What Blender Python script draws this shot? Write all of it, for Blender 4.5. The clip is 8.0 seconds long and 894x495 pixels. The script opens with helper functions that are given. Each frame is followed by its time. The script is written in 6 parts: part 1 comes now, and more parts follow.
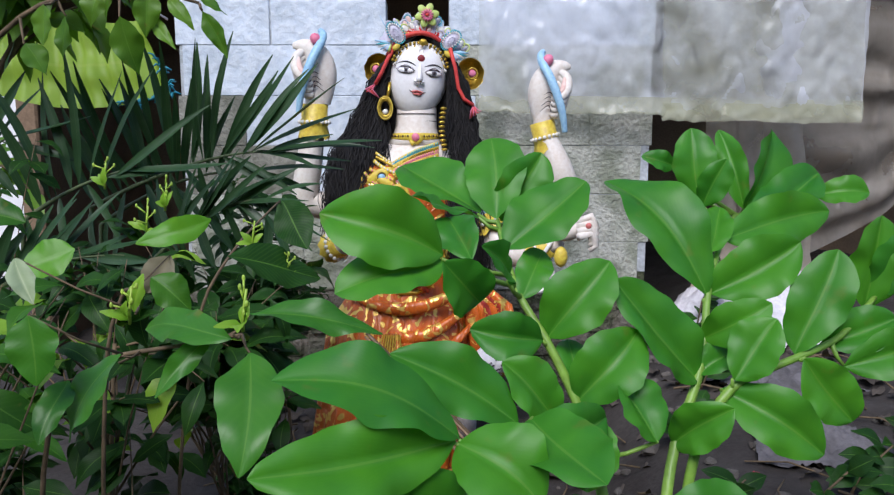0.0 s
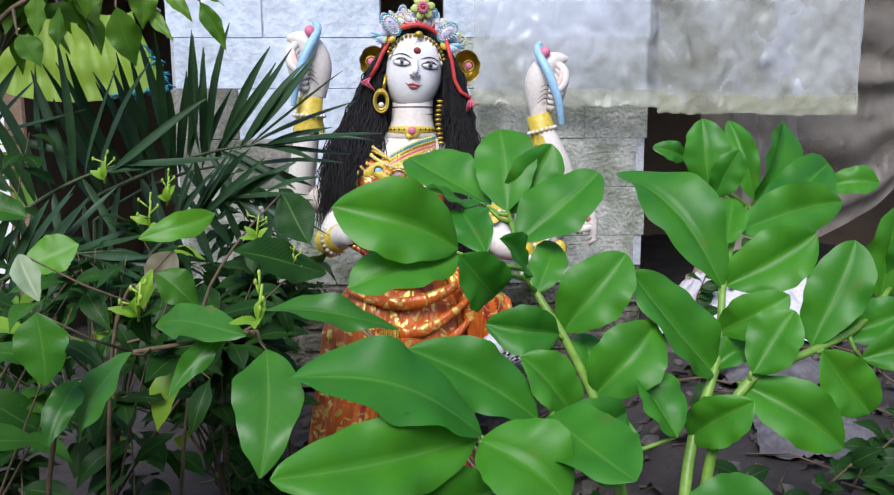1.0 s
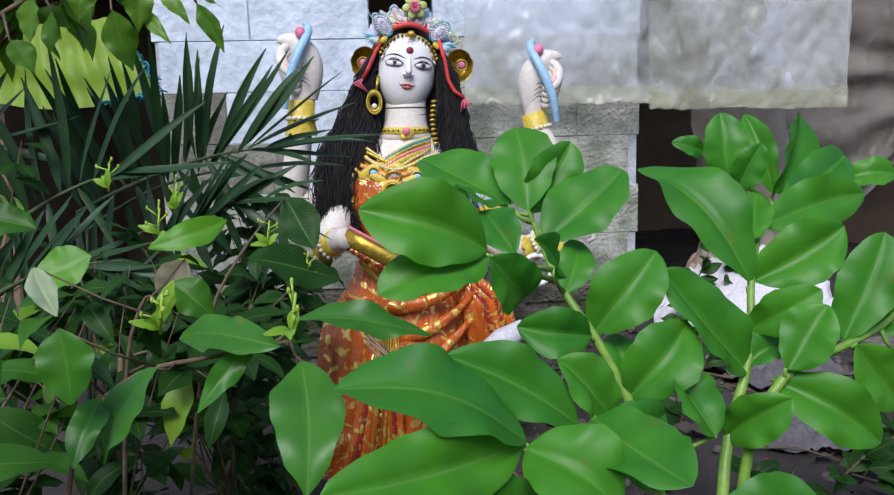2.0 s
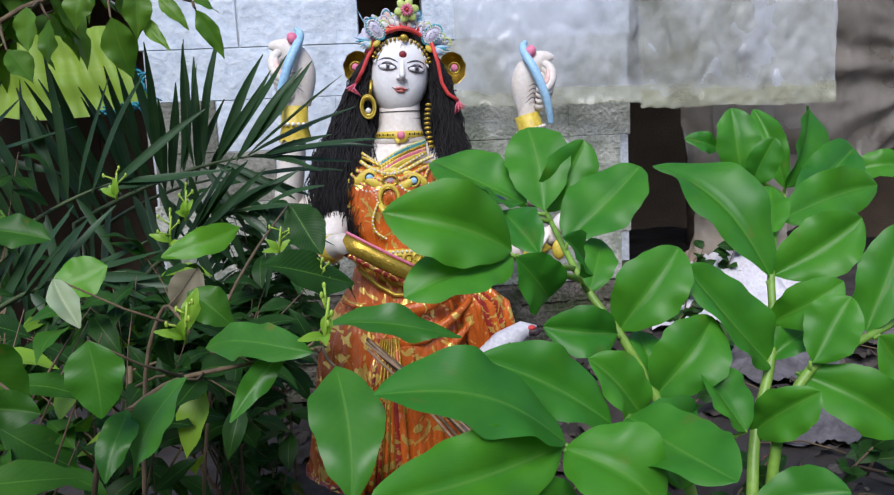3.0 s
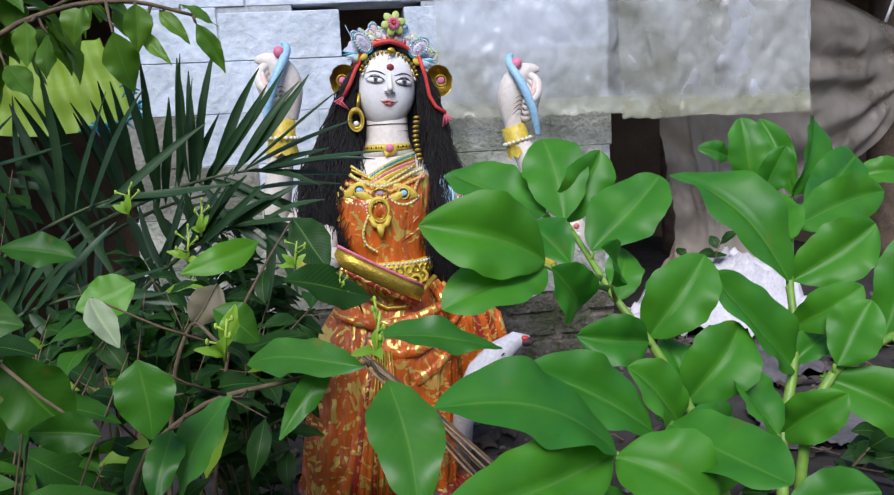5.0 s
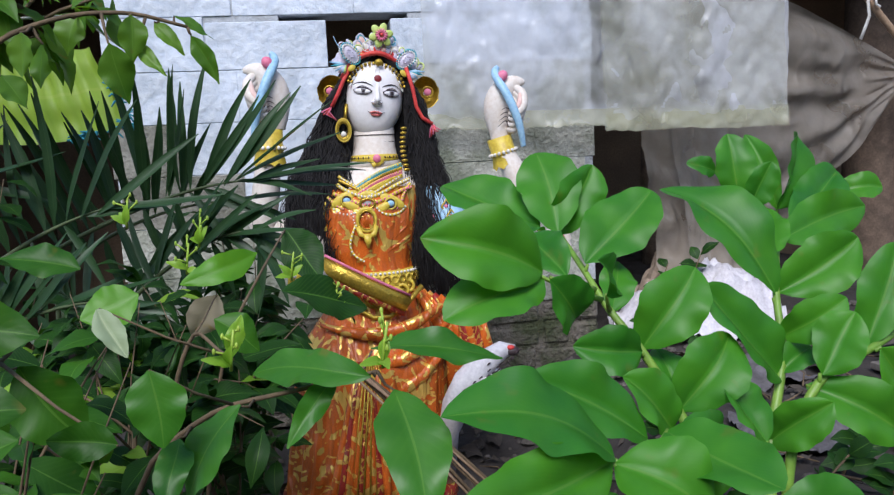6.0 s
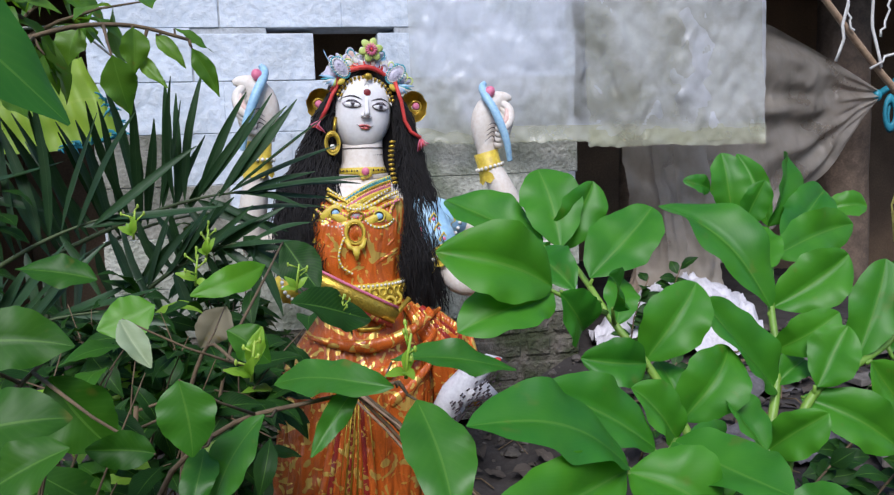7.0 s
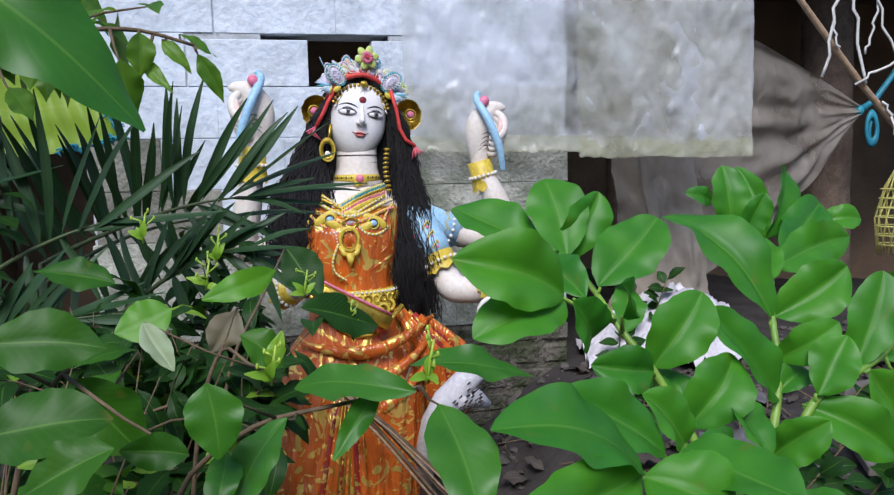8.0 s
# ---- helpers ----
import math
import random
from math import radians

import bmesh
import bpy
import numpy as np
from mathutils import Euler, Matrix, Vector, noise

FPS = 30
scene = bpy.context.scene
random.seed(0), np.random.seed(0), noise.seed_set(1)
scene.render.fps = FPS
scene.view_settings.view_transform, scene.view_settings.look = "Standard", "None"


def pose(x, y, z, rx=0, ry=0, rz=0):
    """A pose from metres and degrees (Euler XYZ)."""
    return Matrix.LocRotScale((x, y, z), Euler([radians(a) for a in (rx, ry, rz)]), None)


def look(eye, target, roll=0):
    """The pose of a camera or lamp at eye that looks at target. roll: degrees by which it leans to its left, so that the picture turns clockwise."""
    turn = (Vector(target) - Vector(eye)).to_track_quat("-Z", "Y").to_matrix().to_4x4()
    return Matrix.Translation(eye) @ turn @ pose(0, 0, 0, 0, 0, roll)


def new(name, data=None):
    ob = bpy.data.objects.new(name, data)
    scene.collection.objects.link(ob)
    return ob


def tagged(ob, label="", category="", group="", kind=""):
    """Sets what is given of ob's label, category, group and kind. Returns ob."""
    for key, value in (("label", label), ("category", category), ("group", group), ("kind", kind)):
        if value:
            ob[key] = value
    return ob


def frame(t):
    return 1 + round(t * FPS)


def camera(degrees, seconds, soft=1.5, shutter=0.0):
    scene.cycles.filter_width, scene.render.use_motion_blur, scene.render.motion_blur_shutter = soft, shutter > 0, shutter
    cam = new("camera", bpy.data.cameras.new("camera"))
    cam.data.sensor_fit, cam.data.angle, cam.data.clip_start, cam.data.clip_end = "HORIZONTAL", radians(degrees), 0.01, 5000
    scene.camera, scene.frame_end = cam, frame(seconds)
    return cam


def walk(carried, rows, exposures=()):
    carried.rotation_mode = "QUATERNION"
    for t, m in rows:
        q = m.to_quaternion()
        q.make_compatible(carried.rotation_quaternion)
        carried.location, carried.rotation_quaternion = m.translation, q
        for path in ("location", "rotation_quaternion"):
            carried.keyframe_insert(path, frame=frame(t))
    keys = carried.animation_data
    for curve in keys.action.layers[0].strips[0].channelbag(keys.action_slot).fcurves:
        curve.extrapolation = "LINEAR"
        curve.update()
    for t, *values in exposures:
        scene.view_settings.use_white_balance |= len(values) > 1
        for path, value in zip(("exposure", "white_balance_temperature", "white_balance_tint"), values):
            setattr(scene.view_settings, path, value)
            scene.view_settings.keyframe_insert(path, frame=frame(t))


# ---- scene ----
cam = camera(60.2, 8.0, soft=1.3)
PATH = [
    (0, (-0.011, -0.123, 1.199), (0.005, 1.856, 0.914), 0.0),
    (0.5, (-0.027, -0.115, 1.197), (0.006, 1.863, 0.903), 0.0),
    (1, (-0.042, -0.106, 1.195), (0.007, 1.871, 0.896), -0.2),
    (1.5, (-0.068, -0.091, 1.195), (0.007, 1.885, 0.895), -0.7),
    (3, (-0.138, -0.069, 1.191), (0.006, 1.904, 0.903), -2.6),
    (3.5, (-0.157, -0.066, 1.192), (0.006, 1.907, 0.907), -3.0),
    (4, (-0.172, -0.065, 1.192), (0.007, 1.908, 0.914), -3.3),
    (5.5, (-0.225, -0.062, 1.198), (0.036, 1.904, 0.945), -3.0),
    (6, (-0.236, -0.078, 1.202), (0.053, 1.886, 0.96), -2.8),
    (6.5, (-0.262, -0.084, 1.205), (0.069, 1.875, 0.979), -2.6),
    (7, (-0.284, -0.091, 1.208), (0.077, 1.864, 0.995), -2.1),
    (7.5, (-0.306, -0.096, 1.209), (0.081, 1.856, 1.006), -1.7),
    (8, (-0.325, -0.097, 1.21), (0.086, 1.85, 1.016), -1.3),
]
walk(cam, [(t, look(eye, target, roll)) for t, eye, target, roll in PATH], [(0, 0.56, 6050, 13), (0.5, 0.72, 6050, 13), (1.0, 0.72, 6050, 13), (1.5, 0.56, 6050, 13), (3, 0.54, 6050, 13), (8, 0.54, 6050, 13)])

# ---- sky, sun, exposure ----
world = bpy.data.worlds.new("sky")
scene.world = world
world.use_nodes = True
wn = world.node_tree
sky = wn.nodes.new("ShaderNodeTexSky")
sky.sky_type, sky.sun_disc = "NISHITA", False
sky.sun_elevation, sky.sun_rotation = radians(47), radians(197)
wn.links.new(sky.outputs[0], wn.nodes["Background"].inputs[0])
wn.nodes["Background"].inputs[1].default_value = 0.115
sun = new("sun", bpy.data.lights.new("sun", "SUN"))
sun.data.energy, sun.data.angle, sun.data.color = 2.25, radians(30), (1.0, 0.965, 0.92)
sun.matrix_world = look((-1.0, -3.3, 3.7), (0, 0, 0))


# ---- materials ----
def link(nt, a, b):
    nt.links.new(a, b)


def matte(name, colour, second=None, rough=0.7, scale=12.0, metal=0.0, bump=0.2, fine=90.0, mix=0.5, coat=0.0, depth=0.004):
    """A surface with blotches at a large scale and grain at a fine one."""
    m = bpy.data.materials.new(name)
    m.use_nodes = True
    nt = m.node_tree
    b = nt.nodes["Principled BSDF"]
    second = second or tuple(c * 0.6 for c in colour)
    tc = nt.nodes.new("ShaderNodeNewGeometry")
    n1, n2 = nt.nodes.new("ShaderNodeTexNoise"), nt.nodes.new("ShaderNodeTexNoise")
    n1.inputs["Scale"].default_value, n1.inputs["Detail"].default_value = scale, 6
    n2.inputs["Scale"].default_value, n2.inputs["Detail"].default_value = fine, 5
    link(nt, tc.outputs["Position"], n1.inputs["Vector"])
    link(nt, tc.outputs["Position"], n2.inputs["Vector"])
    ramp = nt.nodes.new("ShaderNodeMapRange")
    ramp.inputs["From Min"].default_value, ramp.inputs["From Max"].default_value = 0.35, 0.68
    ramp.inputs["To Max"].default_value = mix * 1.6
    link(nt, n1.outputs["Fac"], ramp.inputs["Value"])
    mc = nt.nodes.new("ShaderNodeMix")
    mc.data_type = "RGBA"
    mc.inputs["A"].default_value, mc.inputs["B"].default_value = (*colour, 1), (*second, 1)
    link(nt, ramp.outputs[0], mc.inputs["Factor"])
    grain = nt.nodes.new("ShaderNodeMix")
    grain.data_type, grain.blend_type = "RGBA", "OVERLAY"
    grain.inputs["Factor"].default_value = 0.45
    link(nt, mc.outputs["Result"], grain.inputs["A"])
    link(nt, n2.outputs["Fac"], grain.inputs["B"])
    link(nt, grain.outputs["Result"], b.inputs["Base Color"])
    b.inputs["Roughness"].default_value, b.inputs["Metallic"].default_value = rough, metal
    b.inputs["Coat Weight"].default_value = coat
    bp = nt.nodes.new("ShaderNodeBump")
    bp.inputs["Strength"].default_value, bp.inputs["Distance"].default_value = bump, depth
    link(nt, n2.outputs["Fac"], bp.inputs["Height"])
    link(nt, bp.outputs[0], b.inputs["Normal"])
    return m


def leaf_material(name, colour, second, veins=26.0, slant=0.35, rough=0.38, thin=0.3, rib=(0.16, 0.34, 0.05), patch=0.0, relief=0.08, streak=0.14, gloss=0.42):
    """A leaf blade: midrib, side veins with relief, blotches, light passing through."""
    m = bpy.data.materials.new(name)
    m.use_nodes = True
    nt = m.node_tree
    b, out = nt.nodes["Principled BSDF"], nt.nodes["Material Output"]
    uv = nt.nodes.new("ShaderNodeUVMap")
    sep = nt.nodes.new("ShaderNodeSeparateXYZ")
    link(nt, uv.outputs[0], sep.inputs[0])

    def math_node(op, a, c):
        n = nt.nodes.new("ShaderNodeMath")
        n.operation = op
        for k, v in enumerate((a, c)):
            if v is None:
                continue
            if isinstance(v, (int, float)):
                n.inputs[k].default_value = v
            else:
                link(nt, v, n.inputs[k])
        return n.outputs[0]

    across = math_node("ABSOLUTE", math_node("SUBTRACT", sep.outputs[0], 0.5), None)
    wave = math_node("SUBTRACT", sep.outputs[1], math_node("MULTIPLY", across, slant))
    bend = nt.nodes.new("ShaderNodeTexNoise")
    bend.inputs["Scale"].default_value = 30
    link(nt, nt.nodes.new("ShaderNodeNewGeometry").outputs["Position"], bend.inputs["Vector"])
    wave = math_node("ADD", wave, math_node("MULTIPLY", bend.outputs["Fac"], 0.05))
    wave = math_node("SINE", math_node("MULTIPLY", wave, veins * math.pi), None)
    wave = math_node("POWER", math_node("ABSOLUTE", wave, None), 0.35)
    geo = nt.nodes.new("ShaderNodeNewGeometry")
    info = nt.nodes.new("ShaderNodeObjectInfo")
    n1, n2 = nt.nodes.new("ShaderNodeTexNoise"), nt.nodes.new("ShaderNodeTexNoise")
    n1.inputs["Scale"].default_value, n2.inputs["Scale"].default_value = 22, 260
    n1.inputs["Detail"].default_value = 4
    link(nt, geo.outputs["Position"], n1.inputs["Vector"])
    link(nt, geo.outputs["Position"], n2.inputs["Vector"])
    f = math_node("ADD", math_node("MULTIPLY", info.outputs["Random"], 0.55), math_node("MULTIPLY", n1.outputs["Fac"], 1.0))
    f = math_node("SUBTRACT", f, 0.3)
    mc = nt.nodes.new("ShaderNodeMix")
    mc.data_type = "RGBA"
    mc.inputs["A"].default_value, mc.inputs["B"].default_value = (*colour, 1), (*second, 1)
    link(nt, f, mc.inputs["Factor"])
    mv = nt.nodes.new("ShaderNodeMix")
    mv.data_type = "RGBA"
    mv.inputs["B"].default_value = (*rib, 1)
    ribs = math_node("LESS_THAN", across, 0.018)
    veinf = math_node("MULTIPLY", math_node("SUBTRACT", 1.0, wave), streak)
    link(nt, math_node("MAXIMUM", math_node("MULTIPLY", ribs, 0.38), veinf), mv.inputs["Factor"])
    link(nt, mc.outputs["Result"], mv.inputs["A"])
    col = mv.outputs["Result"]
    if patch:
        spot = nt.nodes.new("ShaderNodeTexNoise")
        spot.inputs["Scale"].default_value = 34
        link(nt, geo.outputs["Position"], spot.inputs["Vector"])
        mp = nt.nodes.new("ShaderNodeMix")
        mp.data_type = "RGBA"
        mp.inputs["B"].default_value = (0.22, 0.16, 0.03, 1)
        r = nt.nodes.new("ShaderNodeMapRange")
        r.inputs["From Min"].default_value, r.inputs["From Max"].default_value = 0.66, 0.74
        r.inputs["To Max"].default_value = patch
        link(nt, spot.outputs["Fac"], r.inputs["Value"])
        link(nt, r.outputs[0], mp.inputs["Factor"])
        link(nt, col, mp.inputs["A"])
        col = mp.outputs["Result"]
    link(nt, col, b.inputs["Base Color"])
    b.inputs["Roughness"].default_value = rough
    b.inputs["Specular IOR Level"].default_value = gloss
    bp = nt.nodes.new("ShaderNodeBump")
    bp.inputs["Strength"].default_value, bp.inputs["Distance"].default_value = relief, 0.002
    link(nt, math_node("ADD", wave, math_node("MULTIPLY", n2.outputs["Fac"], 0.3)), bp.inputs["Height"])
    link(nt, bp.outputs[0], b.inputs["Normal"])
    tr = nt.nodes.new("ShaderNodeBsdfTranslucent")
    br = nt.nodes.new("ShaderNodeMix")
    br.data_type, br.blend_type = "RGBA", "MULTIPLY"
    br.inputs["Factor"].default_value = 1.0
    br.inputs["B"].default_value = (1.6, 1.5, 0.5, 1)
    link(nt, col, br.inputs["A"])
    link(nt, br.outputs["Result"], tr.inputs["Color"])
    ms = nt.nodes.new("ShaderNodeMixShader")
    ms.inputs[0].default_value = thin
    link(nt, b.outputs[0], ms.inputs[1])
    link(nt, tr.outputs[0], ms.inputs[2])
    link(nt, ms.outputs[0], out.inputs["Surface"])
    return m


def film_material(name, colour, clear=0.3, rough=0.25, stain=(0.3, 0.3, 0.12), stained=0.5):
    """Thin cloudy plastic: part clear, part milky, with a crinkled shine and stains."""
    m = bpy.data.materials.new(name)
    m.use_nodes = True
    nt = m.node_tree
    b, out = nt.nodes["Principled BSDF"], nt.nodes["Material Output"]
    geo = nt.nodes.new("ShaderNodeNewGeometry")
    n1, n2 = nt.nodes.new("ShaderNodeTexNoise"), nt.nodes.new("ShaderNodeTexNoise")
    n1.inputs["Scale"].default_value, n1.inputs["Detail"].default_value = 5, 5
    n2.inputs["Scale"].default_value, n2.inputs["Detail"].default_value = 9, 5
    n2.inputs["Distortion"].default_value = 0.8
    fall = nt.nodes.new("ShaderNodeMapping")
    fall.inputs["Scale"].default_value, fall.inputs["Rotation"].default_value = (1.25, 1.0, 0.55), (0, 0.3, 0)
    link(nt, geo.outputs["Position"], fall.inputs[0])
    link(nt, geo.outputs["Position"], n1.inputs["Vector"])
    link(nt, fall.outputs[0], n2.inputs["Vector"])
    mc = nt.nodes.new("ShaderNodeMix")
    mc.data_type = "RGBA"
    mc.inputs["A"].default_value, mc.inputs["B"].default_value = (*colour, 1), (*stain, 1)
    r = nt.nodes.new("ShaderNodeMapRange")
    r.inputs["From Min"].default_value, r.inputs["From Max"].default_value, r.inputs["To Max"].default_value = 0.48, 0.75, stained
    link(nt, n1.outputs["Fac"], r.inputs["Value"])
    link(nt, r.outputs[0], mc.inputs["Factor"])
    link(nt, mc.outputs["Result"], b.inputs["Base Color"])
    b.inputs["Roughness"].default_value = rough
    bp = nt.nodes.new("ShaderNodeBump")
    bp.inputs["Strength"].default_value, bp.inputs["Distance"].default_value = 0.9, 0.036
    n3 = nt.nodes.new("ShaderNodeTexNoise")
    n3.noise_type = "RIDGED_MULTIFRACTAL"
    n3.inputs["Scale"].default_value, n3.inputs["Detail"].default_value, n3.inputs["Distortion"].default_value = 15, 7, 0.35
    link(nt, fall.outputs[0], n3.inputs["Vector"])
    patchy = nt.nodes.new("ShaderNodeMath")
    patchy.operation = "MULTIPLY_ADD"
    link(nt, n3.outputs["Fac"], patchy.inputs[0])
    link(nt, n1.outputs["Fac"], patchy.inputs[1])
    soft = nt.nodes.new("ShaderNodeMath")
    soft.operation = "MULTIPLY"
    soft.inputs[1].default_value = 0.35
    link(nt, n2.outputs["Fac"], soft.inputs[0])
    link(nt, soft.outputs[0], patchy.inputs[2])
    link(nt, patchy.outputs[0], bp.inputs["Height"])
    link(nt, bp.outputs[0], b.inputs["Normal"])
    tl, tp = nt.nodes.new("ShaderNodeBsdfTranslucent"), nt.nodes.new("ShaderNodeBsdfTransparent")
    link(nt, mc.outputs["Result"], tl.inputs["Color"])
    m1, m2 = nt.nodes.new("ShaderNodeMixShader"), nt.nodes.new("ShaderNodeMixShader")
    m1.inputs[0].default_value = 0.3
    link(nt, b.outputs[0], m1.inputs[1])
    link(nt, tl.outputs[0], m1.inputs[2])
    c = nt.nodes.new("ShaderNodeMapRange")
    c.inputs["From Min"].default_value, c.inputs["From Max"].default_value = 0.3, 0.7
    c.inputs["To Min"].default_value, c.inputs["To Max"].default_value = clear * 0.6, clear * 1.5
    link(nt, n1.outputs["Fac"], c.inputs["Value"])
    link(nt, c.outputs[0], m2.inputs[0])
    link(nt, m1.outputs[0], m2.inputs[1])
    link(nt, tp.outputs[0], m2.inputs[2])
    link(nt, m2.outputs[0], out.inputs["Surface"])
    return m


def brocade_material(name, cloth, thread, scale=26.0):
    """Silk with woven metal-thread motifs."""
    m = matte(name, cloth, tuple(c * 0.55 for c in cloth), rough=0.3, scale=9, bump=0.25, fine=240)
    nt = m.node_tree
    b = nt.nodes["Principled BSDF"]
    geo = nt.nodes.new("ShaderNodeNewGeometry")
    mp = nt.nodes.new("ShaderNodeMapping")
    mp.inputs["Scale"].default_value = (scale, scale * 0.5, scale)
    w = nt.nodes.new("ShaderNodeTexNoise")
    w.inputs["Scale"].default_value, w.inputs["Detail"].default_value, w.inputs["Distortion"].default_value = 1.0, 1.0, 2.6
    link(nt, geo.outputs["Position"], mp.inputs[0])
    link(nt, mp.outputs[0], w.inputs["Vector"])
    r = nt.nodes.new("ShaderNodeMapRange")
    r.inputs["From Min"].default_value, r.inputs["From Max"].default_value = 0.565, 0.585
    link(nt, w.outputs["Fac"], r.inputs["Value"])
    old = b.inputs["Base Color"].links[0].from_socket
    mc = nt.nodes.new("ShaderNodeMix")
    mc.data_type = "RGBA"
    mc.inputs["B"].default_value = (*thread, 1)
    link(nt, old, mc.inputs["A"])
    link(nt, r.outputs[0], mc.inputs["Factor"])
    link(nt, mc.outputs["Result"], b.inputs["Base Color"])
    k = nt.nodes.new("ShaderNodeMath")
    k.operation = "MULTIPLY"
    k.inputs[1].default_value = 0.6
    link(nt, r.outputs[0], k.inputs[0])
    link(nt, k.outputs[0], b.inputs["Metallic"])
    fold = nt.nodes.new("ShaderNodeTexNoise")
    fm = nt.nodes.new("ShaderNodeMapping")
    fm.inputs["Scale"].default_value, fm.inputs["Rotation"].default_value = (26, 8, 7), (0, 0.6, 0)
    fold.inputs["Scale"].default_value, fold.inputs["Detail"].default_value, fold.inputs["Distortion"].default_value = 1.0, 2.0, 0.6
    link(nt, geo.outputs["Position"], fm.inputs[0])
    link(nt, fm.outputs[0], fold.inputs["Vector"])
    fb = nt.nodes.new("ShaderNodeBump")
    fb.inputs["Strength"].default_value, fb.inputs["Distance"].default_value = 0.8, 0.03
    link(nt, fold.outputs["Fac"], fb.inputs["Height"])
    link(nt, b.inputs["Normal"].links[0].from_socket, fb.inputs["Normal"])
    link(nt, fb.outputs[0], b.inputs["Normal"])
    return m


M = {}
M["ginger"] = leaf_material("broad green leaf", (0.024, 0.17, 0.015), (0.085, 0.31, 0.014), veins=16, slant=1.4, relief=0.035, rough=0.46, streak=0.06, patch=0.2)
M["shrub"] = leaf_material("glossy shrub leaf", (0.024, 0.14, 0.012), (0.075, 0.25, 0.018), veins=12, slant=0.5, rough=0.4, patch=0.4, streak=0.07, relief=0.05)
# Dark green lowered further: the deep thicket shade is put into the leaf colour.
M["shrub_dark_shaded"] = leaf_material("dark shrub leaf with shade in its colour", (0.006, 0.03, 0.005), (0.02, 0.075, 0.009), veins=18, slant=0.5, rough=0.5, thin=0.22, gloss=0.2)
M["shrub_mid"] = leaf_material("mid green shrub leaf", (0.018, 0.09, 0.006), (0.06, 0.19, 0.01), veins=12, slant=0.5, rough=0.45, patch=0.4, streak=0.07, relief=0.05, gloss=0.3)
M["young"] = leaf_material("young yellow-green leaf", (0.2, 0.42, 0.03), (0.3, 0.5, 0.05), veins=14, rough=0.42, thin=0.4, rib=(0.4, 0.5, 0.1))
M["tree"] = leaf_material("tree leaf", (0.05, 0.16, 0.014), (0.15, 0.29, 0.022), veins=18, slant=0.5, rough=0.45, thin=0.4, patch=0.6)
M["palm"] = leaf_material("palm leaflet", (0.013, 0.042, 0.013), (0.03, 0.08, 0.026), veins=2, slant=0.0, rough=0.42, thin=0.12, rib=(0.1, 0.15, 0.07))
M["dry_leaf"] = leaf_material("dry leaf", (0.035, 0.028, 0.024), (0.1, 0.082, 0.068), veins=14, rough=0.8, thin=0.1, rib=(0.2, 0.16, 0.12))
M["bright"] = leaf_material("bright young shrub leaf", (0.08, 0.3, 0.015), (0.17, 0.4, 0.02), veins=12, slant=0.5, rough=0.42, thin=0.4, streak=0.07, relief=0.05)
M["pale_leaf"] = leaf_material("pale leaf underside", (0.26, 0.34, 0.18), (0.34, 0.42, 0.26), veins=12, rough=0.6, thin=0.2, rib=(0.5, 0.55, 0.35), streak=0.08)
M["withered"] = leaf_material("withered leaf", (0.16, 0.14, 0.09), (0.26, 0.23, 0.16), veins=12, rough=0.8, thin=0.2, rib=(0.25, 0.22, 0.14), patch=0.8)
M["green_stem"] = matte("fleshy green stem", (0.2, 0.34, 0.05), (0.11, 0.24, 0.03), rough=0.45)
M["twig"] = matte("brown twig bark", (0.16, 0.11, 0.06), (0.07, 0.05, 0.03), rough=0.85, scale=30, bump=0.6)
M["pale_twig"] = matte("peeled pale twig", (0.36, 0.25, 0.16), (0.24, 0.15, 0.09), rough=0.75, scale=40)
M["soil"] = matte("trampled soil", (0.024, 0.019, 0.017), (0.056, 0.049, 0.046), rough=0.95, scale=7, bump=0.9, fine=60)
M["whitewash"] = matte("pale blue whitewash", (0.69, 0.75, 0.84), (0.5, 0.55, 0.61), rough=0.85, scale=5, bump=0.7, fine=34, mix=0.75, depth=0.012)
M["concrete"] = matte("weathered grey block", (0.5, 0.5, 0.44), (0.22, 0.24, 0.18), rough=0.92, scale=9, bump=0.9, fine=75, mix=0.75, depth=0.012)
# Unpainted block, its tone also lowered for the shade behind the palms.
M["old_block_shaded"] = matte("bare weathered block with shade in its tone", (0.3, 0.29, 0.25), (0.15, 0.15, 0.12), rough=0.93, scale=8, bump=0.8, fine=70, mix=0.7, depth=0.01)
M["mortar"] = matte("limewashed mortar", (0.5, 0.53, 0.57), (0.3, 0.31, 0.31), rough=0.95, bump=0.7)
M["moss"] = matte("damp mossy block", (0.17, 0.15, 0.125), (0.055, 0.065, 0.03), rough=0.95, scale=11, bump=1.0, fine=60, mix=0.8, depth=0.02)
M["mud"] = matte("brown mud plaster", (0.24, 0.16, 0.1), (0.13, 0.09, 0.06), rough=0.95, scale=3)
M["dark_wood"] = matte("old dark timber", (0.15, 0.105, 0.075), (0.07, 0.05, 0.036), rough=0.9, scale=20, bump=0.5)
M["grey_wood"] = matte("weathered grey board", (0.17, 0.15, 0.135), (0.09, 0.08, 0.07), rough=0.9, scale=25, bump=0.5)
M["white_wall"] = matte("sunlit white plaster", (0.8, 0.8, 0.82), (0.72, 0.72, 0.74), rough=0.9)
# Darker film: the dim opening behind the sheet is put into its tint.
M["film_dim_over"] = film_material("cloudy plastic darkened for the dim opening", (0.66, 0.67, 0.62), 0.48, stain=(0.46, 0.45, 0.2), rough=0.18)
M["film"] = film_material("cloudy plastic film", (0.78, 0.8, 0.85), 0.4, rough=0.13, stain=(0.36, 0.37, 0.16))
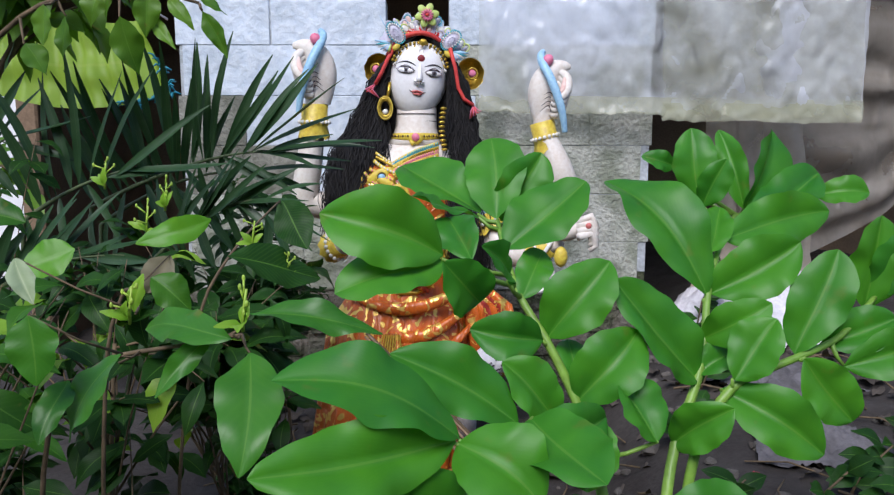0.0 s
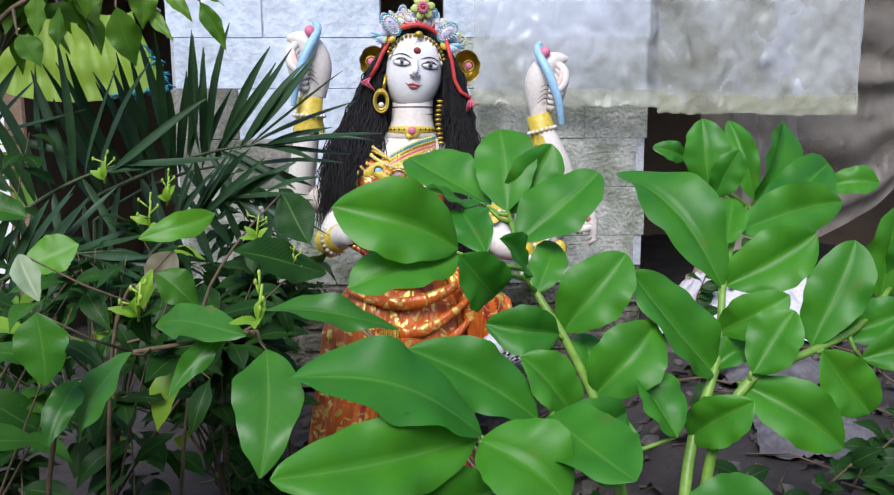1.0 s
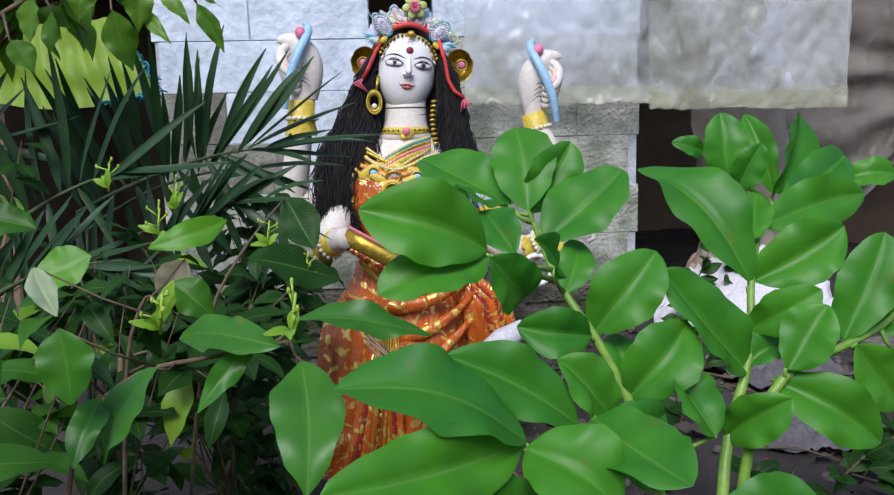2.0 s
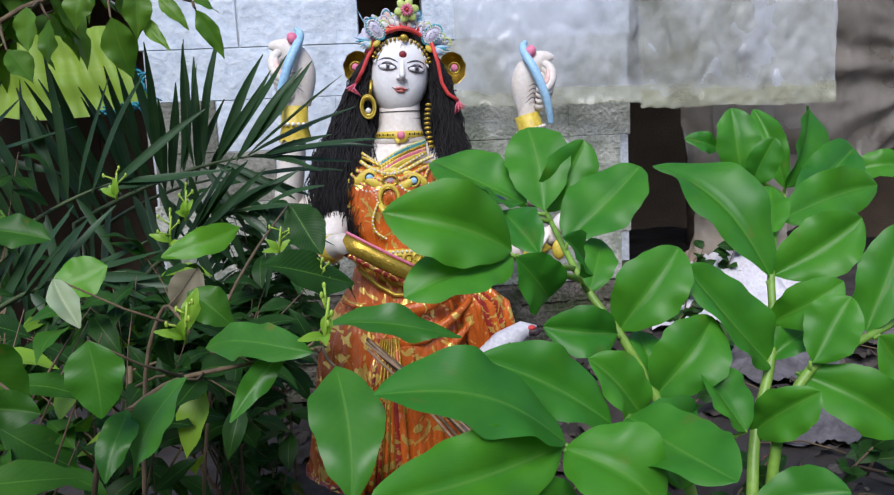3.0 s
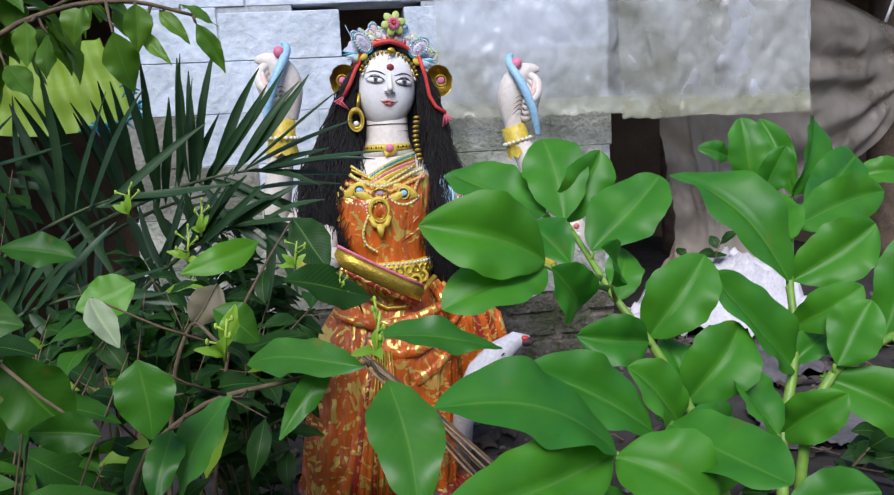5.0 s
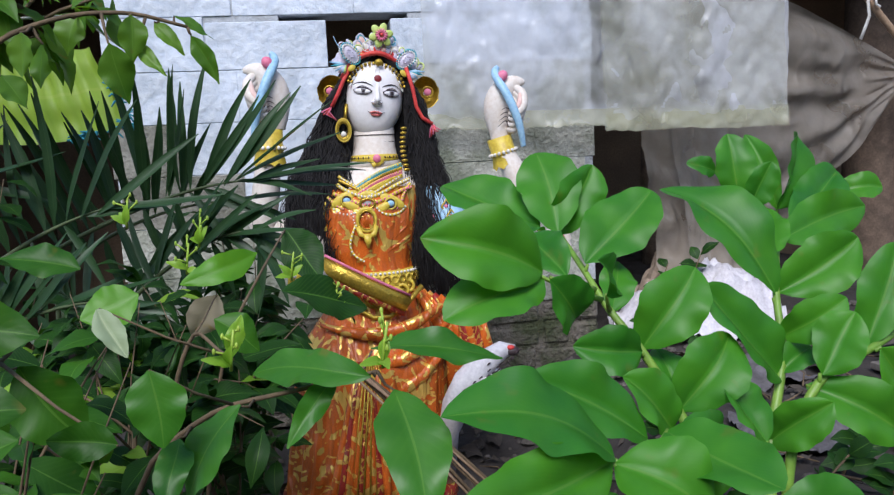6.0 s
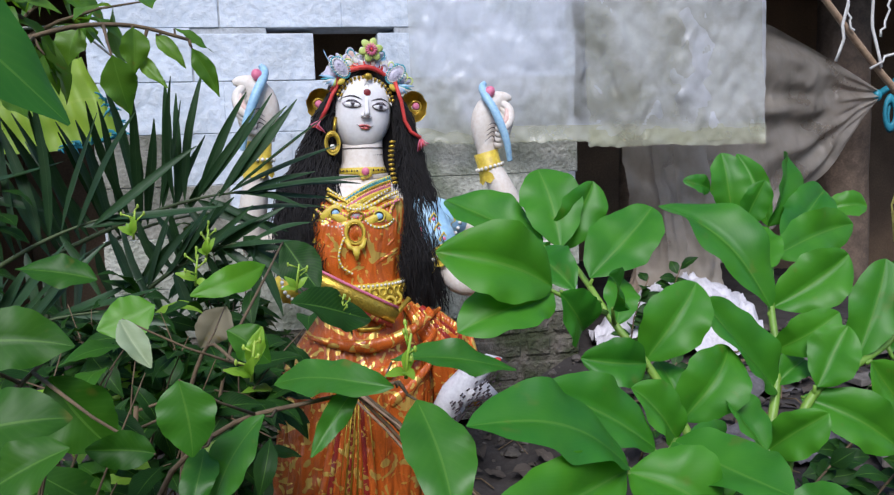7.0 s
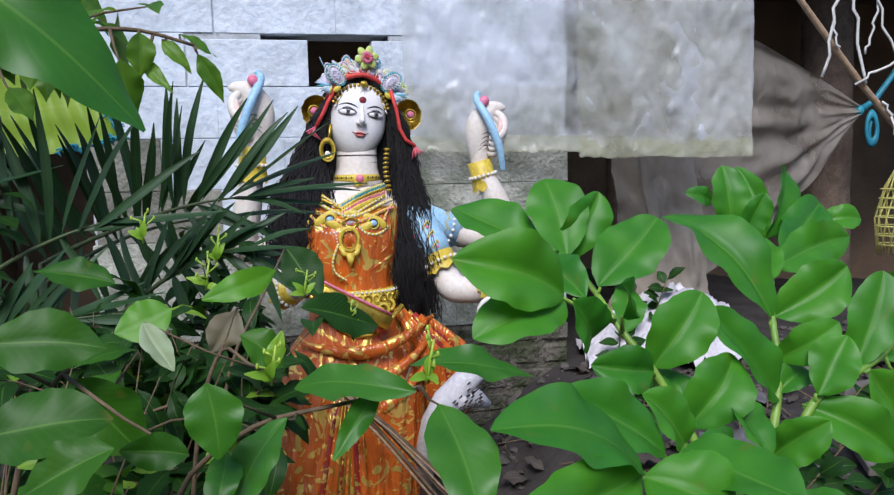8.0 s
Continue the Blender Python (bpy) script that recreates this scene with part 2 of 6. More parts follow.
M["film_brown"] = film_material("dusty brown plastic film", (0.42, 0.375, 0.32), 0.4, rough=0.35, stain=(0.2, 0.16, 0.11))
M["film_strip"] = film_material("pale brown plastic film", (0.56, 0.5, 0.42), 0.42, rough=0.3, stain=(0.34, 0.28, 0.2))
M["film_green"] = leaf_material("ribbed yellow-green sheet", (0.2, 0.36, 0.04), (0.32, 0.46, 0.07), veins=30, slant=0.0, rough=0.5, thin=0.45, rib=(0.36, 0.46, 0.1))
M["cyan"] = matte("cyan plastic fibre", (0.03, 0.27, 0.36), (0.02, 0.16, 0.24), rough=0.5)
M["cloth"] = matte("crumpled white cloth", (0.62, 0.6, 0.65), (0.5, 0.47, 0.48), rough=0.85, scale=10, bump=0.3, mix=0.35)
M["tan_sheet"] = matte("tan packing paper", (0.36, 0.28, 0.21), (0.26, 0.2, 0.15), rough=0.8)
M["grey_sheet"] = matte("dusty grey paper", (0.13, 0.12, 0.13), (0.065, 0.06, 0.06), rough=0.9, scale=18)
M["string"] = matte("white string", (0.7, 0.68, 0.64), (0.5, 0.48, 0.44), rough=0.8)
M["red"] = matte("crumpled red wrapper", (0.3, 0.02, 0.04), (0.25, 0.02, 0.03), rough=0.4)
M["net"] = matte("yellow plastic net", (0.6, 0.55, 0.16), (0.45, 0.4, 0.1), rough=0.5)
# statue paints
M["skin"] = matte("cream painted clay", (0.74, 0.68, 0.62), (0.66, 0.55, 0.46), rough=0.55, scale=14, bump=0.12, mix=0.3)
M["face"] = matte("white painted clay", (0.82, 0.8, 0.8), (0.76, 0.73, 0.72), rough=0.5, scale=16, bump=0.08, mix=0.25)
M["hair"] = matte("black jute hair", (0.006, 0.005, 0.006), (0.014, 0.011, 0.011), rough=0.8, scale=60)
M["gold"] = matte("gilt foil", (0.56, 0.37, 0.045), (0.38, 0.27, 0.04), rough=0.3, metal=0.65, scale=60, bump=0.5, fine=160)
M["yellow"] = matte("yellow painted ornament", (0.68, 0.52, 0.06), (0.52, 0.36, 0.04), rough=0.45, scale=70, bump=0.4)
M["sari"] = brocade_material("orange brocade silk", (0.62, 0.13, 0.015), (0.85, 0.56, 0.13), 15)
M["sari_red"] = brocade_material("red brocade border", (0.34, 0.03, 0.02), (0.75, 0.5, 0.11), 26)
M["teal"] = matte("turquoise trim", (0.08, 0.42, 0.5), (0.05, 0.3, 0.4), rough=0.4)
M["blue"] = matte("sky blue paint", (0.36, 0.58, 0.76), (0.27, 0.48, 0.68), rough=0.45)
M["pink"] = matte("pink paint", (0.75, 0.22, 0.34), (0.62, 0.12, 0.22), rough=0.5)
M["lilac"] = matte("lilac tinsel", (0.62, 0.56, 0.68), (0.42, 0.44, 0.52), rough=0.4, scale=80)
M["lime"] = matte("lime petal", (0.56, 0.66, 0.2), (0.44, 0.55, 0.12), rough=0.5)
M["cord"] = matte("red cord", (0.65, 0.06, 0.04), (0.5, 0.03, 0.04), rough=0.6)
M["pearl"] = matte("white bead", (0.78, 0.76, 0.72), (0.7, 0.66, 0.6), rough=0.25)
M["ink"] = matte("dark painted line", (0.03, 0.02, 0.025), (0.05, 0.03, 0.03), rough=0.6)
M["swan_white"] = matte("grubby white paint", (0.62, 0.61, 0.65), (0.46, 0.45, 0.48), rough=0.6)
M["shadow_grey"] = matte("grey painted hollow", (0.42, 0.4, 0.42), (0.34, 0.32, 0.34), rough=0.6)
M["eye_shade"] = matte("grey-violet eye paint", (0.56, 0.53, 0.56), (0.46, 0.43, 0.47), rough=0.6, scale=60)
M["blush"] = matte("blushed painted clay", (0.74, 0.48, 0.42), (0.7, 0.58, 0.52), rough=0.55, scale=30, mix=0.4)
M["iris"] = matte("dark grey iris paint", (0.16, 0.15, 0.17), (0.28, 0.27, 0.3), rough=0.4, scale=120)
M["lip"] = matte("red lip paint", (0.6, 0.17, 0.15), (0.52, 0.1, 0.1), rough=0.45)
M["maroon"] = matte("maroon dot", (0.22, 0.015, 0.02), (0.18, 0.01, 0.015), rough=0.5)


# ---- mesh tools ----
class Shape:
    """Gathers vertices, faces and paint for one mesh."""

    def __init__(self):
        self.v, self.f, self.m, self.uv = [], [], [], []

    def rings(self, rows, closed=True, paint=0, caps=False):
        start, n = len(self.v), len(rows[0])
        for row in rows:
            self.v.extend(tuple(p) for p in row)
        span = n if closed else n - 1
        for i in range(len(rows) - 1):
            for j in range(span):
                a, b = start + i * n + j, start + i * n + (j + 1) % n
                self.f.append((a, b, b + n, a + n))
                self.m.append(paint)
        if caps:
            self.f.append(tuple(start + j for j in range(n))[::-1])
            self.f.append(tuple(start + (len(rows) - 1) * n + j for j in range(n)))
            self.m += [paint, paint]
        return self

    def tube(self, path, radii, sides=6, paint=0, flat=1.0):
        path = [Vector(p) for p in path]
        if isinstance(radii, (int, float)):
            radii = [radii] * len(path)
        rows, ref = [], Vector((0.03, -1, 0.05))
        for i, p in enumerate(path):
            d = (path[min(i + 1, len(path) - 1)] - path[max(i - 1, 0)]).normalized()
            a = d.cross(ref)
            a = a.normalized() if a.length > 1e-3 else Vector((1, 0, 0))
            b = a.cross(d)
            rows.append([p + radii[i] * (math.cos(2 * math.pi * k / sides) * a + flat * math.sin(2 * math.pi * k / sides) * b) for k in range(sides)])
        return self.rings(rows, True, paint, True)

    def ball(self, centre, radii, paint=0, nu=10, nv=6, turn=None):
        c, rows = Vector(centre), []
        for i in range(nv + 1):
            th = math.pi * (0.03 + 0.94 * i / nv)
            row = []
            for j in range(nu):
                ph = 2 * math.pi * j / nu
                p = Vector((radii[0] * math.sin(th) * math.cos(ph), radii[1] * math.sin(th) * math.sin(ph), radii[2] * math.cos(th)))
                row.append(c + (turn @ p if turn else p))
            rows.append(row)
        return self.rings(rows[::-1], True, paint, True)

    def hoop(self, centre, r, thick, paint=0, n=16, squash=1.0, turn=None, sides=6):
        c, rows = Vector(centre), []
        for i in range(n + 1):
            a = 2 * math.pi * i / n
            row = []
            for j in range(sides):
                b = 2 * math.pi * j / sides
                q = r + thick * math.cos(b)
                p = Vector((q * math.cos(a), thick * math.sin(b), q * math.sin(a) * squash))
                row.append(c + (turn @ p if turn else p))
            rows.append(row)
        return self.rings(rows, True, paint)

    def loft(self, sections, n=32, paint=0, wobble=None):
        rows = []
        for i, (x, y, z, rx, ry) in enumerate(sections):
            row = []
            for j in range(n):
                a = 2 * math.pi * j / n
                k = wobble(a, i / (len(sections) - 1)) if wobble else 1.0
                row.append((x + rx * k * math.cos(a), y + ry * k * math.sin(a), z))
            rows.append(row)
        return self.rings(rows, True, paint, True)

    def box(self, m, sx, sy, sz, c=0.006, paint=0):
        """A block with chamfered edges, centred on the pose m."""
        start = len(self.v)
        idx = {}
        for x in (-1, 1):
            for y in (-1, 1):
                for z in (-1, 1):
                    for k in range(3):
                        p = [x * sx / 2, y * sy / 2, z * sz / 2]
                        for q in range(3):
                            if q != k:
                                p[q] -= math.copysign(c, p[q])
                        idx[x, y, z, k] = len(self.v)
                        self.v.append(tuple(m @ Vector(p)))

        def quad(*keys):
            self.f.append(tuple(idx[k] for k in keys))
            self.m.append(paint)
        for s in (-1, 1):
            quad((s, -1, -1, 0), (s, 1, -1, 0), (s, 1, 1, 0), (s, -1, 1, 0))
            quad((-1, s, -1, 1), (1, s, -1, 1), (1, s, 1, 1), (-1, s, 1, 1))
            quad((-1, -1, s, 2), (1, -1, s, 2), (1, 1, s, 2), (-1, 1, s, 2))
            for t in (-1, 1):
                quad((-1, s, t, 1), (1, s, t, 1), (1, s, t, 2), (-1, s, t, 2))
                quad((s, -1, t, 0), (s, 1, t, 0), (s, 1, t, 2), (s, -1, t, 2))
                quad((s, t, -1, 0), (s, t, 1, 0), (s, t, 1, 1), (s, t, -1, 1))
                for u in (-1, 1):
                    quad((s, t, u, 0), (s, t, u, 1), (s, t, u, 2))
        return self

    def data(self, name, paints, origin=(0, 0, 0), smooth=True):
        me = bpy.data.meshes.new(name)
        o = Vector(origin)
        me.from_pydata([Vector(p) - o for p in self.v], [], self.f)
        for p in paints:
            me.materials.append(p)
        me.polygons.foreach_set("material_index", self.m)
        me.polygons.foreach_set("use_smooth", [smooth] * len(self.f))
        if self.uv:
            lay = me.uv_layers.new(name="UVMap")
            for lp in me.loops:
                lay.data[lp.index].uv = self.uv[lp.vertex_index]
        bm = bmesh.new()
        bm.from_mesh(me)
        bmesh.ops.recalc_face_normals(bm, faces=bm.faces) if not self.uv else None
        bm.to_mesh(me)
        bm.free()
        me.update()
        return me


def part(name, shape, paints, parent=None, label="", smooth=True):
    """One mesh object, under a thing or on its own."""
    paints = paints if isinstance(paints, (list, tuple)) else [paints]
    origin = parent.matrix_world.translation if parent and parent.parent is None else (parent.parent.location if parent else (0, 0, 0))
    ob = new(name, shape.data(name, paints, origin, smooth))
    if parent:
        ob.parent = parent
    return tagged(ob, label) if label else ob


def thing(name, at, label, category, group="", kind=""):
    ob = new(name)
    ob.location = at
    ob.matrix_world = Matrix.Translation(at)
    return tagged(ob, label, category, group, kind)


def blade(base, tip, width, roll=0.0, arch=0.12, fold=0.25, droop=0.0, ripple=0.03, nu=12, nv=6, stalk=0.05, round_=0.75, seed=0, facing=(0.0, -0.75, 0.66), curl=0.0, twist=0.0, full=None, taper=0.4):
    """One leaf blade from base to tip: arched midrib, cupped halves, wavy margin, curled tip."""
    s, rnd = Shape(), random.Random(seed)
    base, tip = Vector(base), Vector(tip)
    along = tip - base
    length = along.length
    d = along.normalized()
    n0 = Vector(facing)
    n0 = (n0 - n0.dot(d) * d)
    n0 = n0.normalized() if n0.length > 0.05 else Vector((0, 0, 1))
    ph, ph2 = rnd.random() * 6.3, rnd.random() * 6.3
    peak = rnd.uniform(0.42, 0.5) if full is None else full
    for i in range(nu + 1):
        v = i / nu
        g = min(1.0, max(0.0, (v - stalk) / (1 - stalk)))
        n = Matrix.Rotation(radians(roll + twist * (v - 0.4)), 3, d) @ n0
        side = d.cross(n)
        if g < peak:
            w = max(0.0, math.sin(0.5 * math.pi * g / peak)) ** round_
        else:
            w = max(0.0, math.cos(0.5 * math.pi * (g - peak) / (1 - peak))) ** (round_ + taper)
        w = width * 0.52 * w + 0.001
        c = base + along * v + n * (arch * length * math.sin(math.pi * v) - curl * length * v ** 3) + Vector((0, 0, -droop * length * v * v)) + side * (0.035 * length * math.sin(3 * v + ph))
        for j in range(nv + 1):
            u = -1 + 2 * j / nv
            a = abs(u)
            wave = ripple * length * a ** 1.6 * (math.sin(8 * v + ph + (2.2 if u > 0 else 0)) + 0.5 * math.sin(19 * v + ph2 + (1.2 if u > 0 else 0)))
            k = 1.0 + 0.035 * math.sin(15 * v + ph2 + u) + 0.02 * math.sin(37 * v + ph)
            s.v.append(tuple(c + side * (u * w * k) + n * (2.0 * fold * a * (1 - 0.55 * a) * w + (wave * math.sin(math.pi * v) ** 0.5 if 0 < i < nu else 0))))
            s.uv.append((0.5 + 0.5 * u, v))
    for i in range(nu):
        for j in range(nv):
            a = i * (nv + 1) + j
            s.f.append((a, a + 1, a + nv + 2, a + nv + 1))
            s.m.append(0)
    return s


def smooth_step(a, b, x):
    t = min(1.0, max(0.0, (x - a) / (b - a)))
    return t * t * (3 - 2 * t)


def ground_height(x, y):
    near = smooth_step(0.32, 0.78, x) * smooth_step(0.5, 1.3, y) * (1 - smooth_step(6, 14, abs(x) + abs(y)))
    h = 0.17 + 0.24 * near + 0.1 * smooth_step(0.9, 1.3, x) * smooth_step(2.5, 2.85, y) * (1 - smooth_step(2.2, 3.0, x))
    return h + 0.025 * noise.noise((x * 3, y * 3, 0)) + 0.014 * noise.noise((x * 11, y * 11, 3)) + 0.009 * noise.noise((x * 26, y * 26, 7))


# ---- ground ----
def ground():
    xs = [-200, -60, -20, -8, -4] + [-3 + 0.03 * i for i in range(235)] + [5, 9, 22, 60, 200]
    ys = [-200, -60, -20, -6, -2] + [-1 + 0.03 * i for i in range(201)] + [6, 9, 22, 60, 200]
    s = Shape()
    s.rings([[(x, y, ground_height(x, y)) for x in xs] for y in ys], False)
    ob = part("ground", s, M["soil"])
    tagged(ob, "grey-brown trampled soil strewn with dry litter", "ground", kind="structure")


ground()


# ---- walls and shelter ----
WALL_Y = 2.82


def block_wall():
    wall = thing("wall_back", (0, WALL_Y, 0.2), "pale blue whitewashed block wall with a missing block", "wall", kind="structure")
    core = Shape()
    foot = Shape()
    foot.box(pose(-0.1, WALL_Y + 0.0735, 0.44), 1.76, 0.14, 0.48, 0.001)
    part("mortar", foot, M["moss"], wall, smooth=False)
    for x0, x1, z0, z1 in ((-0.98, 0.78, 0.68, 1.534), (-0.98, -0.215, 1.534, 1.70), (0.02, 0.78, 1.534, 1.70), (-0.98, -0.38, 1.70, 1.722), (0.085, 0.78, 1.70, 1.722), (-0.98, 0.78, 1.722, 2.35)):
        core.box(pose((x0 + x1) / 2, WALL_Y + 0.0715, (z0 + z1) / 2), x1 - x0, 0.14, z1 - z0, 0.001)
    part("mortar", core, M["mortar"], wall, smooth=False)
    rnd = random.Random(4)
    levels = (0.24, 0.425, 0.61, 0.795, 0.98, 1.165, 1.35, 1.534, 1.722, 1.91, 2.1)
    for row, z in enumerate(levels):
        edges = [-1.4 + 0.43 * k - (0.2 if row % 2 else 0.0) for k in range(8)]
        if row == 7:
            edges = [-1.4, -1.06, -0.64, -0.215, 0.02, 0.43, 0.79]
        for a, b in zip(edges, edges[1:]):
            a, b = max(a, -0.99), min(b, 0.79)
            if b - a < 0.05 or (row == 7 and a == -0.215):
                continue
            s = Shape()
            high = (levels[row + 1] if row < 10 else 2.3) - z
            if row == 7 and a < 0.08 and b > -0.37:
                high -= 0.02
            jx, jy = rnd.uniform(-0.003, 0.003), rnd.uniform(-0.005, -0.001)
            s.box(pose((a + b) / 2 + jx, WALL_Y + 0.05 + jy, z + high / 2, rnd.uniform(-0.3, 0.3), 0, rnd.uniform(-0.2, 0.2)), b - a - 0.0015, 0.1, high - 0.002, 0.002)
            if z < 0.6:
                m = (a + b) / 2
                for c, d in ((a, m), (m, b)):
                    for lo in (0.0, high / 2):
                        q = Shape()
                        q.box(pose((c + d) / 2, WALL_Y + 0.05 + rnd.uniform(-0.016, -0.001), z + lo + high / 4, rnd.uniform(-2, 2), rnd.uniform(-1.5, 1.5), rnd.uniform(-1.5, 1.5)), d - c - 0.012, 0.1, high / 2 - 0.012, 0.012)
                        part("block", q, M["moss"], wall, smooth=False)
                continue
            # Low left blocks are bare concrete, with plant shade put into their colour.
            kind = "moss" if z < 0.6 and a > -0.3 else ("concrete" if ((a + b) / 2 > 0.0 and z < 1.5) or z < 0.9 else "old_block_shaded" if (a + b) / 2 < -0.6 and z < 1.3 else "whitewash")
            part("block", s, M[kind], wall, smooth=False)


block_wall()


def slab(name, x0, x1, y0, y1, z0, z1, m, label, category):
    s = Shape()
    s.box(pose((x0 + x1) / 2, (y0 + y1) / 2, (z0 + z1) / 2), x1 - x0, y1 - y0, z1 - z0, 0.01)
    return tagged(part(name, s, m, smooth=False), label, category, kind="structure")


slab("wall_mud", -1.9, 6.0, 4.9, 5.05, 0.0, 2.7, M["mud"], "dim brown mud-plastered wall inside the shelter", "wall")
# Out-of-view side wall, added so that the shelter stays dim.
slab("wall_side_shade", 5.9, 6.0, 2.6, 4.9, 0.0, 2.7, M["mud"], "added unseen side wall that keeps the shelter dim", "wall")
slab("wall_inner", -2.0, -1.9, 3.55, 5.2, 0.0, 2.6, M["mud"], "brown mud-plastered inner wall", "wall")
# No roof is in sight: this deck is added to darken the interior.
slab("roof", -2.0, 6.0, 2.75, 5.0, 2.36, 2.42, M["dark_wood"], "added unseen timber deck that keeps daylight out of the shelter", "roof")
slab("wall_white", -7.0, -2.05, 5.2, 5.35, 0.0, 3.2, M["white_wall"], "bright white plastered wall of a neighbouring house", "wall")


# Unseen wall added behind the camera to cut the low sky light.
slab("wall_sky_blocker", -8.0, 8.0, -4.2, -4.0, 0.0, 3.5, M["mud"], "added unseen wall behind the camera that blocks low sky light", "wall")


def post(x, y, r, m, label, lean=0.0):
    s, z0 = Shape(), ground_height(x, y) - 0.05
    rnd = random.Random(int(x * 100))
    rows = []
    for i in range(13):
        z = z0 + (2.36 - z0) * i / 12
        rows.append((x + lean * i / 12 + rnd.uniform(-0.006, 0.006), y, z))
    s.tube(rows, [r * (1.08 - 0.12 * i / 12 + rnd.uniform(-0.03, 0.03)) for i in range(13)], 12)
    return tagged(part("wooden_post", s, m), label, "post")


post(2.58, 3.62, 0.13, M["dark_wood"], "rough dark tree-trunk post of the shelter")
post(1.62, 4.2, 0.06, M["dark_wood"], "thin dark timber post inside the shelter")


def hung_sheet(name, m, label, at, across, down, n1, n2, depth, seed, hem=0.012, category="plastic sheet"):
    """A sheet hung from a line: at is its upper left corner, across and down its edges."""
    s = Shape()
    a, u, d = Vector(at), Vector(across), Vector(down)
    nrm = u.cross(d).normalized()
    rows = []
    for i in range(n2 + 1):
        v = i / n2
        row = []
        for j in range(n1 + 1):
            h = j / n1
            p = a + u * h + d * v
            q = p * 4.0 + Vector((seed, 0, 0))
            off = depth * (noise.noise((q.x * 1.1, q.y, q.z * 0.45)) + 0.5 * noise.noise((q.x * 3.2, q.y, q.z * 1.7)) + 0.22 * noise.noise((q.x * 8, seed, q.z * 7)) - 1.1 * abs(noise.noise((q.x * 2.1 + 0.8 * q.z, seed, q.z * 1.3))) - 0.55 * abs(noise.noise((q.x * 4.6 - 1.2 * q.z, seed + 3, q.z * 3.4))))
            p = p + nrm * off * (0.35 + 0.65 * v)
            if i == n2:
                p.z += hem * noise.noise((q.x * 1.5, 5.0, seed)) + hem * 0.6 * noise.noise((q.x * 6, 2.0, seed))
            row.append(p)
        rows.append(row)
    s.rings(rows, False)
    return tagged(part(name, s, m), label, category)


M["film_hem"] = film_material("yellowed plastic hem", (0.56, 0.56, 0.4), 0.5, rough=0.25, stain=(0.36, 0.35, 0.14))
for label, m, at, across, down, n1, seed in (
        ("crinkled cloudy plastic sheet hung over the wall", "film", (0.13, 2.775, 2.34), (1.34, -0.15, -0.03), (0.0, -0.01, -1.045), 120, 3.0),
        # Added layer, starting at the wall corner, for the dimness behind the one sheet.
        ("added second plastic layer that darkens the sheet past the wall corner", "film_dim_over", (0.765, 2.69, 2.33), (0.675, -0.08, -0.01), (0.02, 0.0, -1.07), 70, 8.0)):
    sheet = thing("plastic_sheet", at, label, "plastic sheet")
    panel = hung_sheet("panel", M[m], "", at, across, down, n1, 90, 0.02, seed, 0.02, "")
    a, u, d = Vector(at), Vector(across), Vector(down)
    hem = hung_sheet("hem", M["film_hem"], "yellowed hem", a + d * 0.945 + Vector((0, -0.006, 0)), u, d * 0.06, n1, 10, 0.02, seed, 0.014, "")
    for ob in (panel, hem):
        ob.parent = sheet
        ob.matrix_parent_inverse = sheet.matrix_world.inverted()
strip = thing("plastic_strip", (0.93, 3.06, 2.3), "long brown translucent plastic strip trailing to the ground", "plastic strip")
for name, m, at, across, depth, seed in (("panel", "film_strip", (0.93, 3.06, 2.3), (0.4, 0.03, 0.0), 0.05, 1.0), ("fold", "film_brown", (1.05, 3.02, 2.3), (0.1, 0.02, 0.0), 0.03, 4.0)):
    ob = hung_sheet(name, M[m], "", at, across, (0.18, -0.1, -1.66), 30, 60, depth, seed, 0.012, "")
    ob.parent = strip
    ob.matrix_parent_inverse = strip.matrix_world.inverted()


def tied_sheet():
    """A dusty sheet gathered to a knot."""
    s, rows = Shape(), []
    knot = Vector((2.52, 3.3, 1.47))
    for i in range(41):
        v = i / 40
        row = []
        for j in range(49):
            h = j / 48
            far = Vector((1.3, 3.12, 1.84 - 1.15 * h))
            end = knot + Vector((0.0, 0.0, 0.03 - 0.06 * h))
            g = v ** 1.25
            p = far.lerp(end, v)
            p.z += 0.2 * math.sin(math.pi * v ** 0.8) * (0.5 - h) * 1.1 - 0.1 * math.sin(math.pi * v) * h
            p.y += (0.03 * math.sin(h * 27 + 2 * noise.noise((h * 5, v * 2, 0))) * (0.3 + 0.7 * math.sin(math.pi * min(1, v * 1.1))) * (1 - g * 0.8))
            p += Vector((0, 0.03, 0.02)) * noise.noise((h * 9, v * 7, 4))
            row.append(p)
        rows.append(row)
    s.rings(rows, False)
    tagged(part("tied_sheet", s, M["film_brown"]), "dusty brown plastic sheet gathered and tied to a rope", "plastic sheet")
    rope = thing("rope", (2.52, 3.3, 1.47), "bright cyan plastic rope knotted round the gathered sheet", "rope")
    s = Shape()
    s.tube([knot + Vector(q) for q in ((0, 0, 0), (0.07, -0.02, 0.05), (0.16, -0.02, 0.16), (0.3, 0, 0.34), (0.5, 0.02, 0.55))], [0.018, 0.016, 0.014, 0.013, 0.013], 8)
    part("line", s, M["cyan"], rope)
    s = Shape()
    s.hoop(knot + Vector((0.05, -0.03, -0.09)), 0.03, 0.01, squash=2.4)
    s.hoop(knot + Vector((0.075, -0.015, -0.1)), 0.024, 0.008, squash=2.6)
    part("loop", s, M["cyan"], rope)
    s = Shape()
    s.ball(knot, (0.024, 0.024, 0.03))
    part("knot", s, M["cyan"], rope)


tied_sheet()


